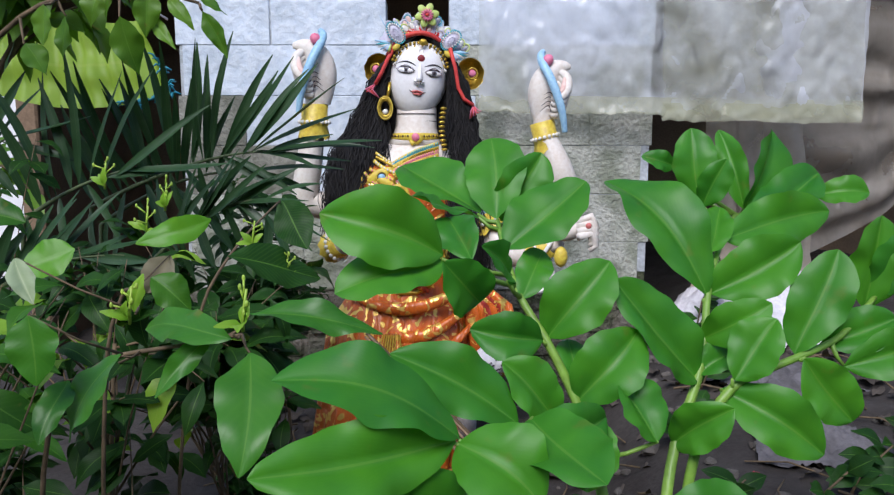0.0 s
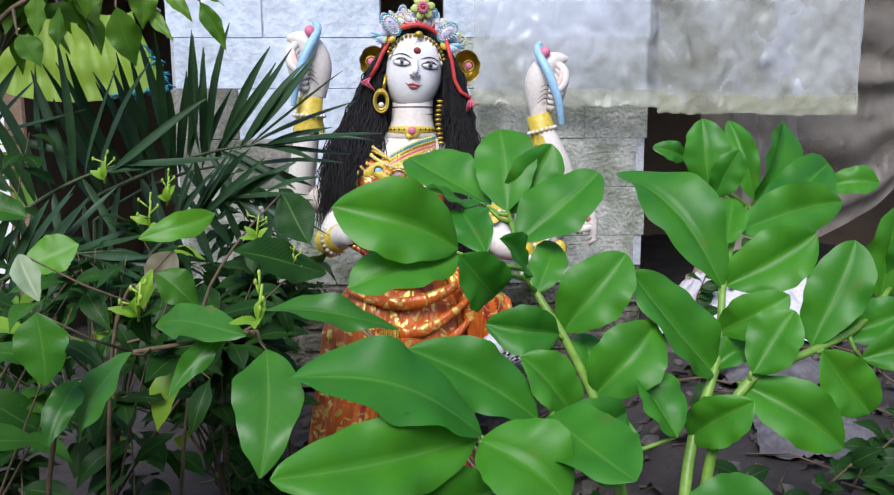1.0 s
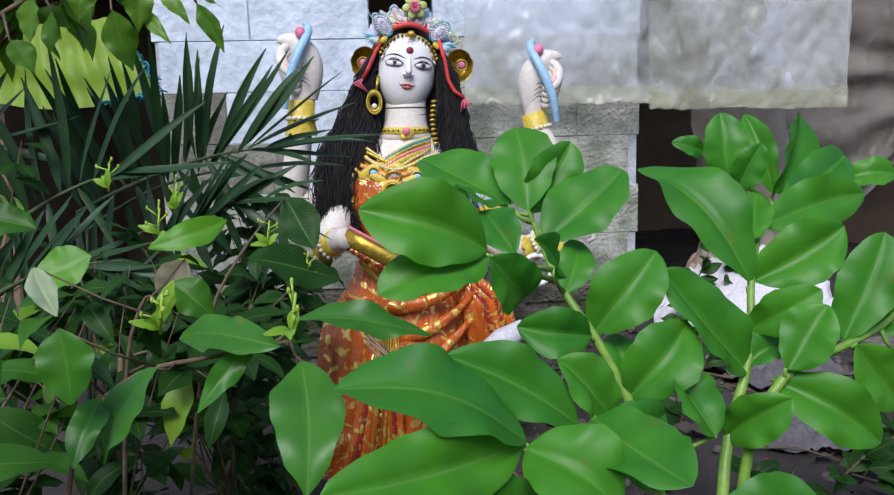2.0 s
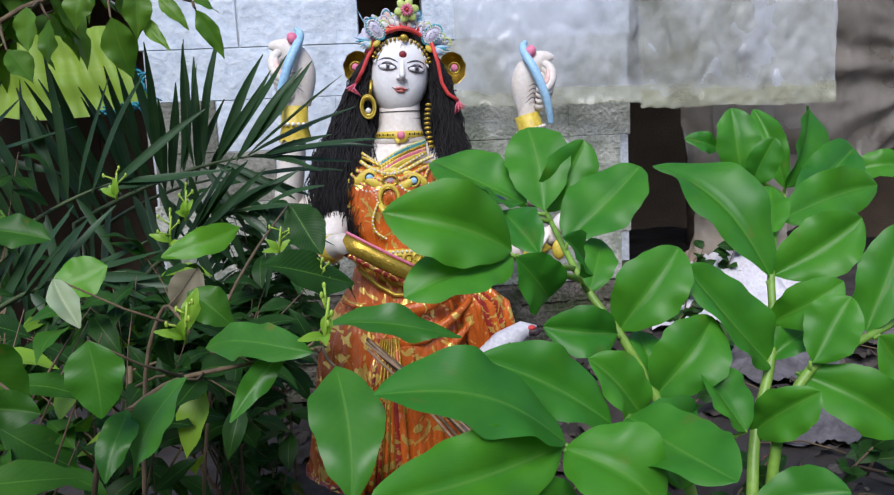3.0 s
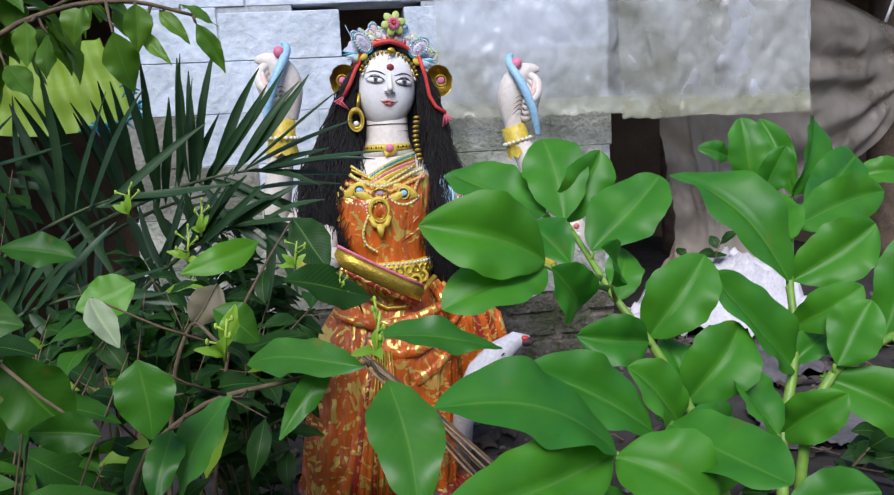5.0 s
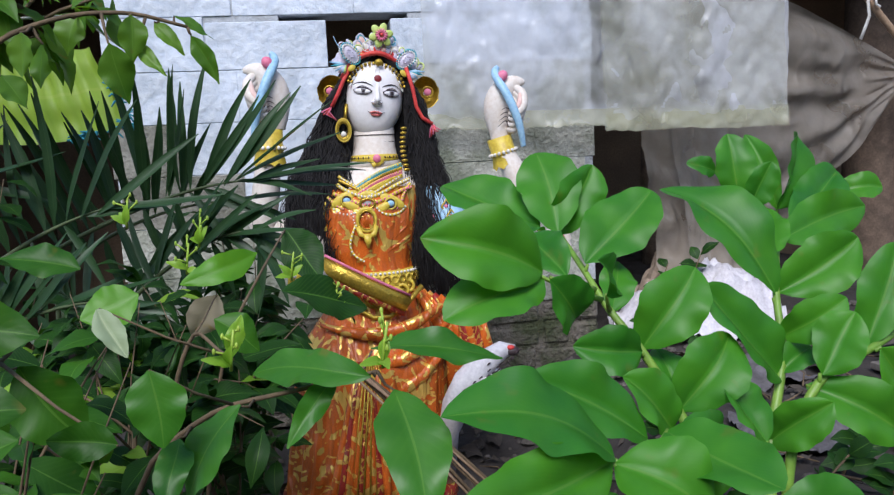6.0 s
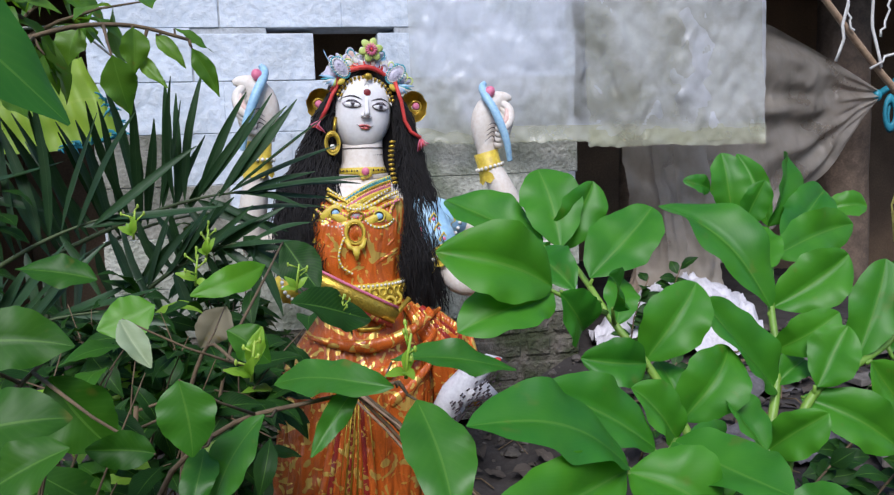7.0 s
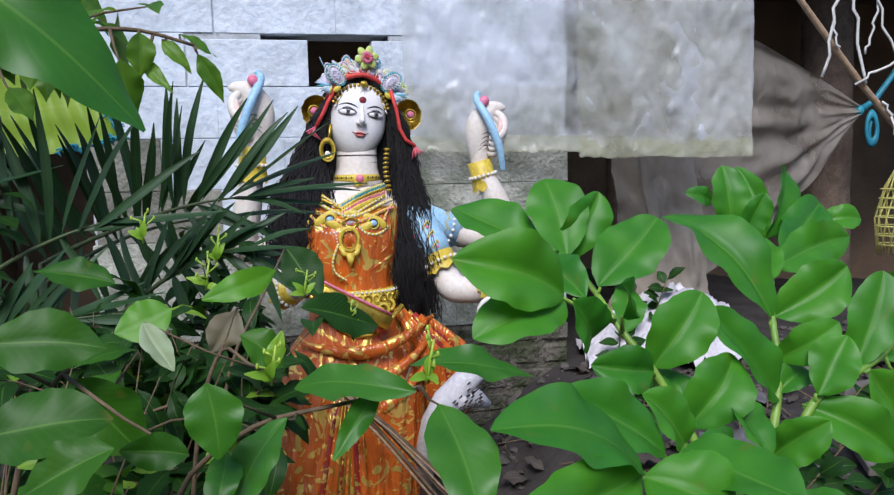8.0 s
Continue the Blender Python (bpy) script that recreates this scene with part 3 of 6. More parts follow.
# ---- the statue: one painted mesh ----
def statue():
    s = Shape()
    names = ("skin", "face", "hair", "gold", "yellow", "sari", "sari_red", "teal", "blue", "pink", "lilac", "lime", "cord", "pearl", "ink", "lip", "maroon", "shadow_grey", "eye_shade", "blush", "iris")
    P = {n: i for i, n in enumerate(names)}
    rnd = random.Random(7)
    hx, hy, hz = -0.085, 2.408, 1.387
    RX, RY, RZ = 0.093, 0.098, 0.115

    def outline(z):
        """Half width and half depth of the head at a height."""
        ring = max(0.0, 1 - (abs(z - hz) / (RZ if z > hz else RZ * 1.2)) ** 2.7) ** (1 / 2.7)
        return RX * ring * (1 - 0.24 * smooth_step(-0.025, -0.13, z - hz)), RY * ring

    def face_y(x, z):
        a, b = outline(z)
        return hy - b * max(0.02, 1 - min(1.0, abs(x - hx) / max(a, 1e-4)) ** 2.5) ** 0.4

    # head: broad brow, full cheeks, soft chin
    begin = len(s.v)
    rows = []
    for i in range(29):
        z = hz + (RZ if i < 14 else RZ * 1.2) * math.cos(math.pi * (0.01 + 0.98 * i / 28))
        a, b = outline(z)
        row = []
        for j in range(40):
            c, d = math.cos(2 * math.pi * j / 40), math.sin(2 * math.pi * j / 40)
            row.append((hx + a * math.copysign(abs(c) ** 0.8, c), hy + b * math.copysign(abs(d) ** 0.8, d), z))
        rows.append(row)
    s.rings(rows, True, P["face"], True)
    # nose with its wings
    s.tube([(hx, face_y(hx, z) + 0.002 - 0.02 * smooth_step(hz + 0.03, hz - 0.022, z), z) for z in (hz + 0.034, hz + 0.016, hz, hz - 0.014, hz - 0.022)], [0.005, 0.006, 0.0075, 0.0095, 0.006], 10, P["face"])
    for e in (-1, 1):
        s.ball((hx + e * 0.011, face_y(hx, hz - 0.019) - 0.006, hz - 0.021), (0.006, 0.009, 0.0055), P["face"], 10, 6)
        s.ball((hx + e * 0.006, face_y(hx, hz - 0.025) - 0.012, hz - 0.0268), (0.0034, 0.003, 0.0016), P["shadow_grey"], 8, 4)
        x, z = hx + e * 0.044, hz + 0.01
        y = face_y(x, z)
        tilt = Matrix.Rotation(e * 0.36, 3, "Z")
        s.ball((x, y + 0.0012, z + 0.0015), (0.029, 0.006, 0.014), P["eye_shade"], 16, 6, tilt)
        s.ball((x, y - 0.001, z - 0.0005), (0.0255, 0.006, 0.0088), P["face"], 16, 6, tilt)
        s.ball((x + 0.001, y - 0.0052, z + 0.0005), (0.0098, 0.0026, 0.009), P["iris"], 14, 6, tilt)
        s.ball((x + 0.001, y - 0.0068, z + 0.0008), (0.0055, 0.002, 0.0055), P["ink"], 10, 6, tilt)
        for up, thick in ((0.0102, 0.0027), (-0.0094, 0.0013), (0.0155, 0.0009)):
            wide = 0.0275 if up < 0.012 else 0.024
            s.tube([(x + k * wide, face_y(x + k * wide, z) - 0.0036, z + up * (1 - k * k) + (0.002 * k * e if k * e > 0 else 0)) for k in (-1, -0.75, -0.5, -0.25, 0, 0.25, 0.5, 0.75, 1)], [thick * q for q in (0.5, 0.8, 1, 1, 1, 1, 1, 0.9, 0.5)], 5, P["ink"])
        s.tube([(hx + e * (0.014 + 0.06 * k), face_y(hx + e * (0.014 + 0.06 * k), hz + 0.038) - 0.0012, hz + 0.0265 + 0.0125 * math.sin(2.75 * k) - 0.004 * k) for k in (0, 0.17, 0.34, 0.5, 0.67, 0.83, 1)], [0.0009, 0.0017, 0.0021, 0.002, 0.0017, 0.0013, 0.0007], 5, P["ink"])
        # lips in two lobes with fine corner lines
        s.ball((hx + e * 0.0085, face_y(hx + e * 0.009, hz - 0.05) - 0.0012, hz - 0.0505), (0.0115, 0.005, 0.0032), P["lip"], 12, 6, Matrix.Rotation(e * 0.2, 3, "Y"))
        s.ball((hx + e * 0.0045, face_y(hx, hz - 0.058) - 0.0012, hz - 0.0585), (0.011, 0.0055, 0.0042), P["lip"], 12, 6, Matrix.Rotation(e * -0.12, 3, "Y"))
        s.tube([(hx + e * 0.006, face_y(hx, hz - 0.054) - 0.0068, hz - 0.0545), (hx + e * 0.018, face_y(hx + e * 0.018, hz - 0.052) - 0.003, hz - 0.0525), (hx + e * 0.0265, face_y(hx + e * 0.0265, hz - 0.049) - 0.0008, hz - 0.0488)], [0.0011, 0.001, 0.0005], 5, P["ink"])
    s.ball((hx, face_y(hx, hz + 0.05) + 0.0015, hz + 0.05), (0.0122, 0.005, 0.0122), P["maroon"], 14, 6)
    s.hoop((hx - 0.002, face_y(hx, hz + 0.072) - 0.0005, hz + 0.074), 0.0065, 0.0012, P["pearl"], 12, 1.3)
    # brow chain with its hanging leaves
    for k in range(19):
        a = radians(14 + 152 * k / 18)
        x, z = hx + 0.089 * math.cos(a), hz + 0.018 + 0.082 * math.sin(a)
        y = min(2.345, face_y(x, z)) - 0.008
        s.ball((x, y, z), (0.0052, 0.005, 0.0052), P["gold"], 7, 5)
        s.ball((hx + (x - hx) * 0.93, y - 0.002, z - 0.012), (0.003, 0.0026, 0.007), P["gold"] if k % 2 else P["pearl"], 6, 5, Matrix.Rotation(-0.6 * math.cos(a), 3, "Y"))
        s.ball((hx + (x - hx) * 0.965, y + 0.002, z - 0.006), (0.0045, 0.002, 0.0045), P["ink"], 6, 4)
    s.ball((hx, 2.318, hz + 0.1), (0.013, 0.008, 0.011), P["gold"], 10, 6)
    # she holds her head a little aslant
    pivot = Vector((hx, hy, hz))
    slant = Matrix.Rotation(radians(5), 3, "Z") @ Matrix.Rotation(radians(7), 3, "Y")

    def lean(start):
        for i in range(start, len(s.v)):
            s.v[i] = tuple(pivot + slant @ (Vector(s.v[i]) - pivot))

    lean(begin)
    # neck, shoulders, chest
    s.loft([(-0.086, 2.395, 1.31, 0.064, 0.058), (-0.088, 2.388, 1.27, 0.064, 0.058), (-0.09, 2.38, 1.23, 0.066, 0.058), (-0.092, 2.376, 1.195, 0.074, 0.06), (-0.094, 2.374, 1.17, 0.1, 0.066)], 28, P["skin"])
    for z, r in ((1.27, 0.0645), (1.247, 0.0652)):
        s.hoop((-0.088, 2.387, z), r, 0.0013, P["ink"], 28, turn=Matrix.Rotation(math.pi / 2, 3, "X") @ Matrix.Scale(0.92, 3, (0, 0, 1)))
    s.loft([(-0.094, 2.375, 1.178, 0.09, 0.06), (-0.096, 2.37, 1.155, 0.132, 0.076), (-0.1, 2.358, 1.11, 0.15, 0.09), (-0.106, 2.345, 1.05, 0.145, 0.1)], 36, P["skin"])
    s.loft([(-0.118, 2.34, 1.11, 0.15, 0.102), (-0.13, 2.33, 1.04, 0.164, 0.124), (-0.133, 2.326, 0.97, 0.16, 0.124), (-0.122, 2.316, 0.9, 0.132, 0.112), (-0.114, 2.305, 0.84, 0.12, 0.106), (-0.12, 2.3, 0.78, 0.14, 0.115)], 60, P["sari"],
           lambda a, v: 1 + 0.012 * math.sin(a * 9 + v * 14))
    # soft folds of cloth drawn across the body
    for k in range(5):
        z0 = 1.03 - 0.04 * k
        pts = []
        for q in range(9):
            u = q / 8
            x = -0.25 + 0.26 * u
            z = z0 - 0.1 + 0.15 * u + 0.012 * math.sin(3 * u + 2 * k)
            if 0.875 < z < 1.03:
                pts.append((x, 2.325 - 0.116 * math.sqrt(max(0.03, 1 - ((x + 0.119) / 0.146) ** 2)), z))
        if len(pts) > 3:
            s.tube(pts, [0.002 + 0.005 * math.sin(math.pi * i / (len(pts) - 1)) for i in range(len(pts))], 8, P["sari"], 0.6)
    # skirt with pleats
    sec = []
    for i in range(25):
        v = i / 24
        z = 0.8 - 0.63 * v
        sec.append((-0.12 - 0.06 * v, 2.29 - 0.05 * v, z, 0.135 + 0.09 * smooth_step(0, 0.35, v) + 0.02 * v, 0.115 + 0.05 * smooth_step(0, 0.4, v) + 0.03 * v))
    s.loft(sec, 110, P["sari"], lambda a, v: 1 + (0.012 + 0.03 * v) * math.sin(a * 22 + 3 * math.sin(a * 3 + v * 2)) * smooth_step(0.0, 0.15, v))
    # central pleat fan with gilt edges
    for k in range(9):
        q = k / 8
        x0, x1 = -0.19 + 0.05 * q, -0.3 + 0.17 * q
        s.tube([(x0 + (x1 - x0) * u, 2.106 - 0.075 * u - 0.006 * math.sin(k), 0.62 - 0.44 * u) for u in (0, 0.25, 0.5, 0.75, 1)], [0.006, 0.01, 0.012, 0.014, 0.014], 7, P["sari_red"] if k % 3 == 1 else P["sari"], 1.3)
        s.tube([(x0 + (x1 - x0) * u + 0.008, 2.094 - 0.078 * u, 0.62 - 0.44 * u) for u in (0, 0.5, 1)], 0.0028, 5, P["gold"])
    # drape at her left hip
    for k in range(7):
        q = k / 6
        s.tube([(0.0 + 0.1 * q, 2.22 - 0.03 * q, 0.8 - 0.04 * q), (0.07 + 0.12 * q, 2.19, 0.68), (0.1 + 0.125 * q, 2.19, 0.56 - 0.03 * q), (0.09 + 0.12 * q, 2.2, 0.46)], [0.012, 0.02, 0.022, 0.014], 8, P["sari_red"] if k in (3, 5) else P["sari"], 0.8)
    # swags across the hips
    for k in range(3):
        z, sag = 0.715 - 0.06 * k, 0.05 + 0.03 * k
        s.tube([(-0.29 + 0.4 * u, 2.195 - 0.085 * math.sin(math.pi * u), z + 0.06 * u - sag * math.sin(math.pi * u)) for u in (0, 0.14, 0.28, 0.42, 0.57, 0.71, 0.85, 1)], [0.006, 0.012, 0.018, 0.02, 0.02, 0.018, 0.012, 0.006], 10, P["sari"], 0.7)
    # belt and its worked plate
    s.loft([(-0.112, 2.302, 0.862, 0.128, 0.116), (-0.114, 2.3, 0.855, 0.133, 0.121), (-0.118, 2.298, 0.822, 0.138, 0.126), (-0.12, 2.296, 0.815, 0.134, 0.122)], 40, P["yellow"])
    for k in range(26):
        a = radians(198 + 144 * k / 25)
        s.ball((-0.113 + 0.134 * math.cos(a), 2.3 + 0.122 * math.sin(a), 0.858), (0.0045, 0.0045, 0.0045), P["pearl"], 6, 4)
    for k in range(9):
        q = k / 8
        x = -0.2 + 0.18 * q
        drop = 0.055 * math.sin(math.pi * q)
        s.hoop((x, 2.165 + 0.05 * (2 * q - 1) ** 2, 0.812 - 0.5 * drop), 0.014 + 0.008 * math.sin(math.pi * q), 0.0055, P["yellow"], 12, 1.1)
        s.ball((x, 2.165 + 0.05 * (2 * q - 1) ** 2, 0.81 - 0.5 * drop), (0.008, 0.006, 0.01), P["gold"], 6, 4)
    s.tube([(-0.235 + 0.25 * q, 2.18 - 0.03 * math.sin(math.pi * q), 0.815 - 0.085 * math.sin(math.pi * q)) for q in (0, 0.2, 0.4, 0.6, 0.8, 1)], 0.008, 6, P["gold"])
    for k in range(13):
        a = radians(205 + 130 * k / 12)
        s.hoop((-0.114 + 0.136 * math.cos(a), 2.3 + 0.124 * math.sin(a), 0.838), 0.0105, 0.0036, P["gold"] if k % 2 else P["yellow"], 12, 1.1, Matrix.Rotation(a + math.pi / 2, 3, "Z"))
    # diagonal gilt sash
    for off, r, p in ((0, 0.024, "gold"), (0.026, 0.004, "pink"), (-0.026, 0.009, "sari_red")):
        s.tube([(-0.275 + 0.24 * q + 0.4 * off, 2.13 - 0.02 * math.sin(math.pi * q), 0.905 - 0.135 * q + off) for q in (0, 0.25, 0.5, 0.75, 1)], r, 8, P[p], 0.45)
    # necklace and breast ornaments
    s.loft([(-0.092, 2.378, 1.21, 0.068, 0.06), (-0.092, 2.377, 1.207, 0.073, 0.064), (-0.092, 2.374, 1.192, 0.077, 0.067), (-0.092, 2.374, 1.187, 0.072, 0.06)], 36, P["yellow"])
    for k in range(22):
        a = radians(200 + 140 * k / 21)
        s.ball((-0.092 + 0.075 * math.cos(a), 2.375 + 0.067 * math.sin(a), 1.2), (0.0028, 0.0026, 0.004), P["gold"] if k % 2 else P["ink"], 6, 4)
    s.ball((-0.089, 2.304, 1.192), (0.023, 0.008, 0.018), P["yellow"], 14, 8)
    s.tube([(-0.098, 2.303, 1.185), (-0.1, 2.296, 1.172)], [0.012, 0.003], 8, P["yellow"], 0.5)
    s.ball((-0.089, 2.297, 1.197), (0.0125, 0.007, 0.0125), P["pink"], 14, 8)

    def chest_y(x, z):
        k = 1 - ((x + 0.126) / 0.168) ** 2
        return 2.345 - (0.085 + 0.036 * smooth_step(1.15, 1.03, z)) * math.sqrt(max(0.02, k)) - 0.012 - 0.02 * smooth_step(1.03, 0.95, z)

    def strand(points, r, paint, beads=True, step=0.009):
        """A smooth cord, or a string of beads, laid over the breast."""
        pts = [Vector((x, 0, z)) for x, z in points]
        for _ in range(3):
            finer = [pts[0]]
            for p0, p1 in zip(pts, pts[1:]):
                finer += [p0.lerp(p1, 0.25), p0.lerp(p1, 0.75)]
            pts = finer + [pts[-1]]
        laid = [Vector((p.x, chest_y(p.x, p.z) - r * 0.5, p.z)) for p in pts]
        s.tube(laid, r, 7, P["yellow"] if beads else P[paint], 0.55)
        if beads:
            walked, last = 0.0, laid[0]
            for p in laid:
                walked += (p - last).length
                last = p
                if walked >= step:
                    walked = 0.0
                    s.ball(p + Vector((0, -r * 0.6, 0)), (step * 0.36, 0.003, r * 0.72), P[paint], 6, 4)

    # broad gilt plates under the gems, with beaded borders
    for cx, cz, w, h, tip in ((-0.195, 1.082, 0.046, 0.019, -0.45), (-0.058, 1.068, 0.044, 0.019, 0.45), (-0.17, 1.056, 0.036, 0.014, 0.5), (-0.09, 1.048, 0.034, 0.014, -0.5), (-0.126, 1.088, 0.036, 0.016, 0.0)):
        s.ball((cx, chest_y(cx, cz) + 0.001, cz), (w, 0.007, h), P["yellow"], 18, 6, Matrix.Rotation(tip, 3, "Y"))
    strand(((-0.215, 1.126), (-0.2, 1.112), (-0.16, 1.092), (-0.125, 1.082), (-0.08, 1.095), (-0.03, 1.12), (0.004, 1.13)), 0.0062, "pearl")
    strand(((-0.228, 1.1), (-0.21, 1.09), (-0.165, 1.07), (-0.13, 1.06), (-0.08, 1.075), (-0.03, 1.098), (0.008, 1.106)), 0.0062, "pink")
    strand(((-0.21, 1.137), (-0.19, 1.128), (-0.15, 1.105), (-0.13, 1.1)), 0.005, "gold", False)
    strand(((-0.235, 1.06), (-0.215, 1.04), (-0.185, 1.035), (-0.155, 1.045), (-0.14, 1.062)), 0.0052, "pearl")
    strand(((-0.108, 1.06), (-0.095, 1.038), (-0.062, 1.026), (-0.03, 1.034), (-0.014, 1.052)), 0.0052, "pearl")
    strand(((-0.25, 1.075), (-0.258, 1.04), (-0.256, 0.99)), 0.0055, "gold")
    strand(((-0.21, 1.15), (-0.18, 1.128), (-0.14, 1.106), (-0.11, 1.1)), 0.0048, "pearl")
    strand(((-0.02, 1.142), (-0.06, 1.122), (-0.1, 1.1), (-0.126, 1.086)), 0.0052, "pearl")
    strand(((0.006, 1.118), (-0.02, 1.085), (-0.028, 1.058), (-0.045, 1.044)), 0.0048, "pink")
    strand(((-0.245, 1.09), (-0.222, 1.062), (-0.2, 1.052)), 0.0048, "pink")
    # broad slanting band: turquoise, gilt and pink stripes
    for off, r, p in ((0.0, 0.0062, "teal"), (-0.011, 0.0062, "gold"), (-0.022, 0.0062, "pink"), (-0.033, 0.0058, "yellow")):
        strand(((-0.155, 1.118 + off), (-0.115, 1.142 + off), (-0.07, 1.163 + off), (-0.018, 1.178 + off)), r, p, True, 0.006)
        strand(((-0.155, 1.118 + off - 0.004), (-0.115, 1.142 + off - 0.004), (-0.07, 1.163 + off - 0.004), (-0.018, 1.178 + off - 0.004)), r, p, False)
    for x, z in ((-0.19, 1.077), (-0.061, 1.062)):
        s.hoop((x, chest_y(x, z) - 0.007, z), 0.0165, 0.0034, P["yellow"], 18)
        s.hoop((x, chest_y(x, z) - 0.008, z), 0.0125, 0.0016, P["ink"], 18)
        s.ball((x, chest_y(x, z) - 0.009, z), (0.011, 0.005, 0.0095), P["blue"], 14, 6)
    x, z = -0.13, 1.066
    s.hoop((x, chest_y(x, z) - 0.008, z), 0.021, 0.0052, P["gold"], 16, 0.72)
    s.ball((x, chest_y(x, z) - 0.004, z), (0.014, 0.005, 0.009), P["shadow_grey"], 10, 6)
    # heart-shaped pendant with a drop
    x = -0.136
    s.hoop((x, chest_y(x, 1.015) - 0.005, 1.018), 0.027, 0.0055, P["yellow"], 20, 1.25)
    s.hoop((x, chest_y(x, 1.015) - 0.01, 1.018), 0.022, 0.002, P["gold"], 20, 1.25)
    s.ball((x, chest_y(x, 1.012) - 0.004, 1.012), (0.012, 0.005, 0.016), P["sari"], 10, 6)
    for e in (-1, 1):
        s.tube([(x + e * 0.028, chest_y(x, 1.0) - 0.008, 1.0), (x + e * 0.02, chest_y(x, 0.98) - 0.01, 0.978), (x, chest_y(x, 0.968) - 0.01, 0.968)], [0.007, 0.008, 0.006], 8, P["yellow"], 0.6)
    s.tube([(x, chest_y(x, 0.975) - 0.01, 0.978), (x, chest_y(x, 0.96) - 0.012, 0.958), (x, chest_y(x, 0.94) - 0.01, 0.937)], [0.013, 0.01, 0.003], 8, P["yellow"], 0.5)
    strand(((-0.168, 1.005), (-0.182, 0.975), (-0.19, 0.945), (-0.18, 0.915), (-0.15, 0.897)), 0.0042, "pearl")
    strand(((-0.17, 1.05), (-0.176, 1.02), (-0.166, 1.0)), 0.0042, "pearl")
    # arms
    def arm(path, radii, p="skin"):
        pts = [Vector(q) for q in path]
        fine, rr = [], []
        for i in range(len(pts) - 1):
            for k in range(6):
                u = k / 6
                fine.append(pts[i].lerp(pts[i + 1], u))
                rr.append(radii[i] + (radii[i + 1] - radii[i]) * u)
        fine.append(pts[-1])
        rr.append(radii[-1])
        for _ in range(3):
            fine = [fine[0]] + [(fine[i - 1] + fine[i] * 2 + fine[i + 1]) / 4 for i in range(1, len(fine) - 1)] + [fine[-1]]
        s.tube(fine, rr, 14, P[p])

    def cuff(at, axis, r, high):
        d = Vector(axis).normalized()
        c = Vector(at)
        turn = d.to_track_quat("Z", "Y").to_matrix()
        rows = []
        for v, k in ((0, 1.0), (0.02, 1.1), (0.45, 1.05), (0.5, 1.16), (0.62, 1.16), (0.68, 1.08), (1, 1.3)):
            rows.append([c + turn @ Vector((r * k * math.cos(2 * math.pi * j / 20), r * k * math.sin(2 * math.pi * j / 20), -high * v - (0.012 if v == 1 and j % 2 else 0))) for j in range(20)])
        s.rings(rows, True, P["yellow"])
        for j in range(18):
            a = 2 * math.pi * j / 18
            s.ball(c + turn @ Vector((r * 1.2 * math.cos(a), r * 1.2 * math.sin(a), -high * 0.56)), (0.0065,) * 3, P["pearl"], 6, 4)

    def fist(at, e, lotus):
        """A raised closed grip round a painted bud."""
        c, mark = Vector(at), len(s.v)

        def bent(points, radii, paint, flat=1.0, sides=12):
            pts = [Vector((e * x, y, z)) for x, y, z in points]
            rr = list(radii)
            for _ in range(2):
                finer, fr = [pts[0]], [rr[0]]
                for i in range(len(pts) - 1):
                    finer += [pts[i].lerp(pts[i + 1], 0.25), pts[i].lerp(pts[i + 1], 0.75)]
                    fr += [rr[i] * 0.75 + rr[i + 1] * 0.25, rr[i] * 0.25 + rr[i + 1] * 0.75]
                pts, rr = finer + [pts[-1]], fr + [rr[-1]]
            s.tube([c + p for p in pts], rr, sides, P[paint], flat)

        bent(((-0.002, 0, -0.075), (-0.006, 0, -0.035), (-0.01, 0, 0.01), (0.0, -0.002, 0.05), (0.022, -0.008, 0.075), (0.05, -0.014, 0.084), (0.068, -0.016, 0.082)), (0.03, 0.038, 0.044, 0.04, 0.03, 0.018, 0.006), "skin", 0.72, 16)
        for k in range(4):
            d = 0.011 * k
            bent(((0.038 - 0.3 * d, -0.016 + d * 0.5, 0.07 - d), (0.06 - 0.3 * d, -0.03 + d * 0.4, 0.05 - 1.4 * d), (0.056 - 0.4 * d, -0.046 + d * 0.5, 0.012 - 1.6 * d), (0.03 - 0.3 * d, -0.05 + d * 0.6, -0.012 - 1.3 * d), (0.012, -0.044 + d * 0.5, -0.004 - 1.2 * d)), (0.011, 0.0135, 0.0135, 0.012, 0.007), "skin", 1.0, 10)
            bent(((0.02 - 0.003 * k, -0.055 + d * 0.5, -0.004 - 1.2 * d), (0.006, -0.05 + d * 0.4, 0.012 - d), (-0.008 - 0.004 * k, -0.042, 0.004 - 1.4 * d)), (0.0012, 0.0016, 0.0006), "ink", 1.0, 5)
        bent(((0.05, -0.036, 0.05), (0.046, -0.05, 0.02), (0.03, -0.054, 0.0)), (0.006, 0.011, 0.005), "blush", 0.7, 8)
        if lotus:
            bent(((0.05, -0.05, -0.1), (0.04, -0.06, -0.04), (0.022, -0.06, 0.01), (0.004, -0.052, 0.055), (-0.014, -0.03, 0.09), (-0.018, -0.012, 0.115), (-0.006, -0.012, 0.128)), (0.008, 0.011, 0.0125, 0.0125, 0.012, 0.012, 0.006), "blue", 0.9, 10)
            s.ball(c + Vector((e * 0.002, -0.028, 0.1)), (0.015, 0.011, 0.017), P["pink"], 10, 6, Matrix.Rotation(e * 0.6, 3, "Y"))
        for i in range(mark, len(s.v)):
            s.v[i] = tuple(c + (Vector(s.v[i]) - c) * 1.12)

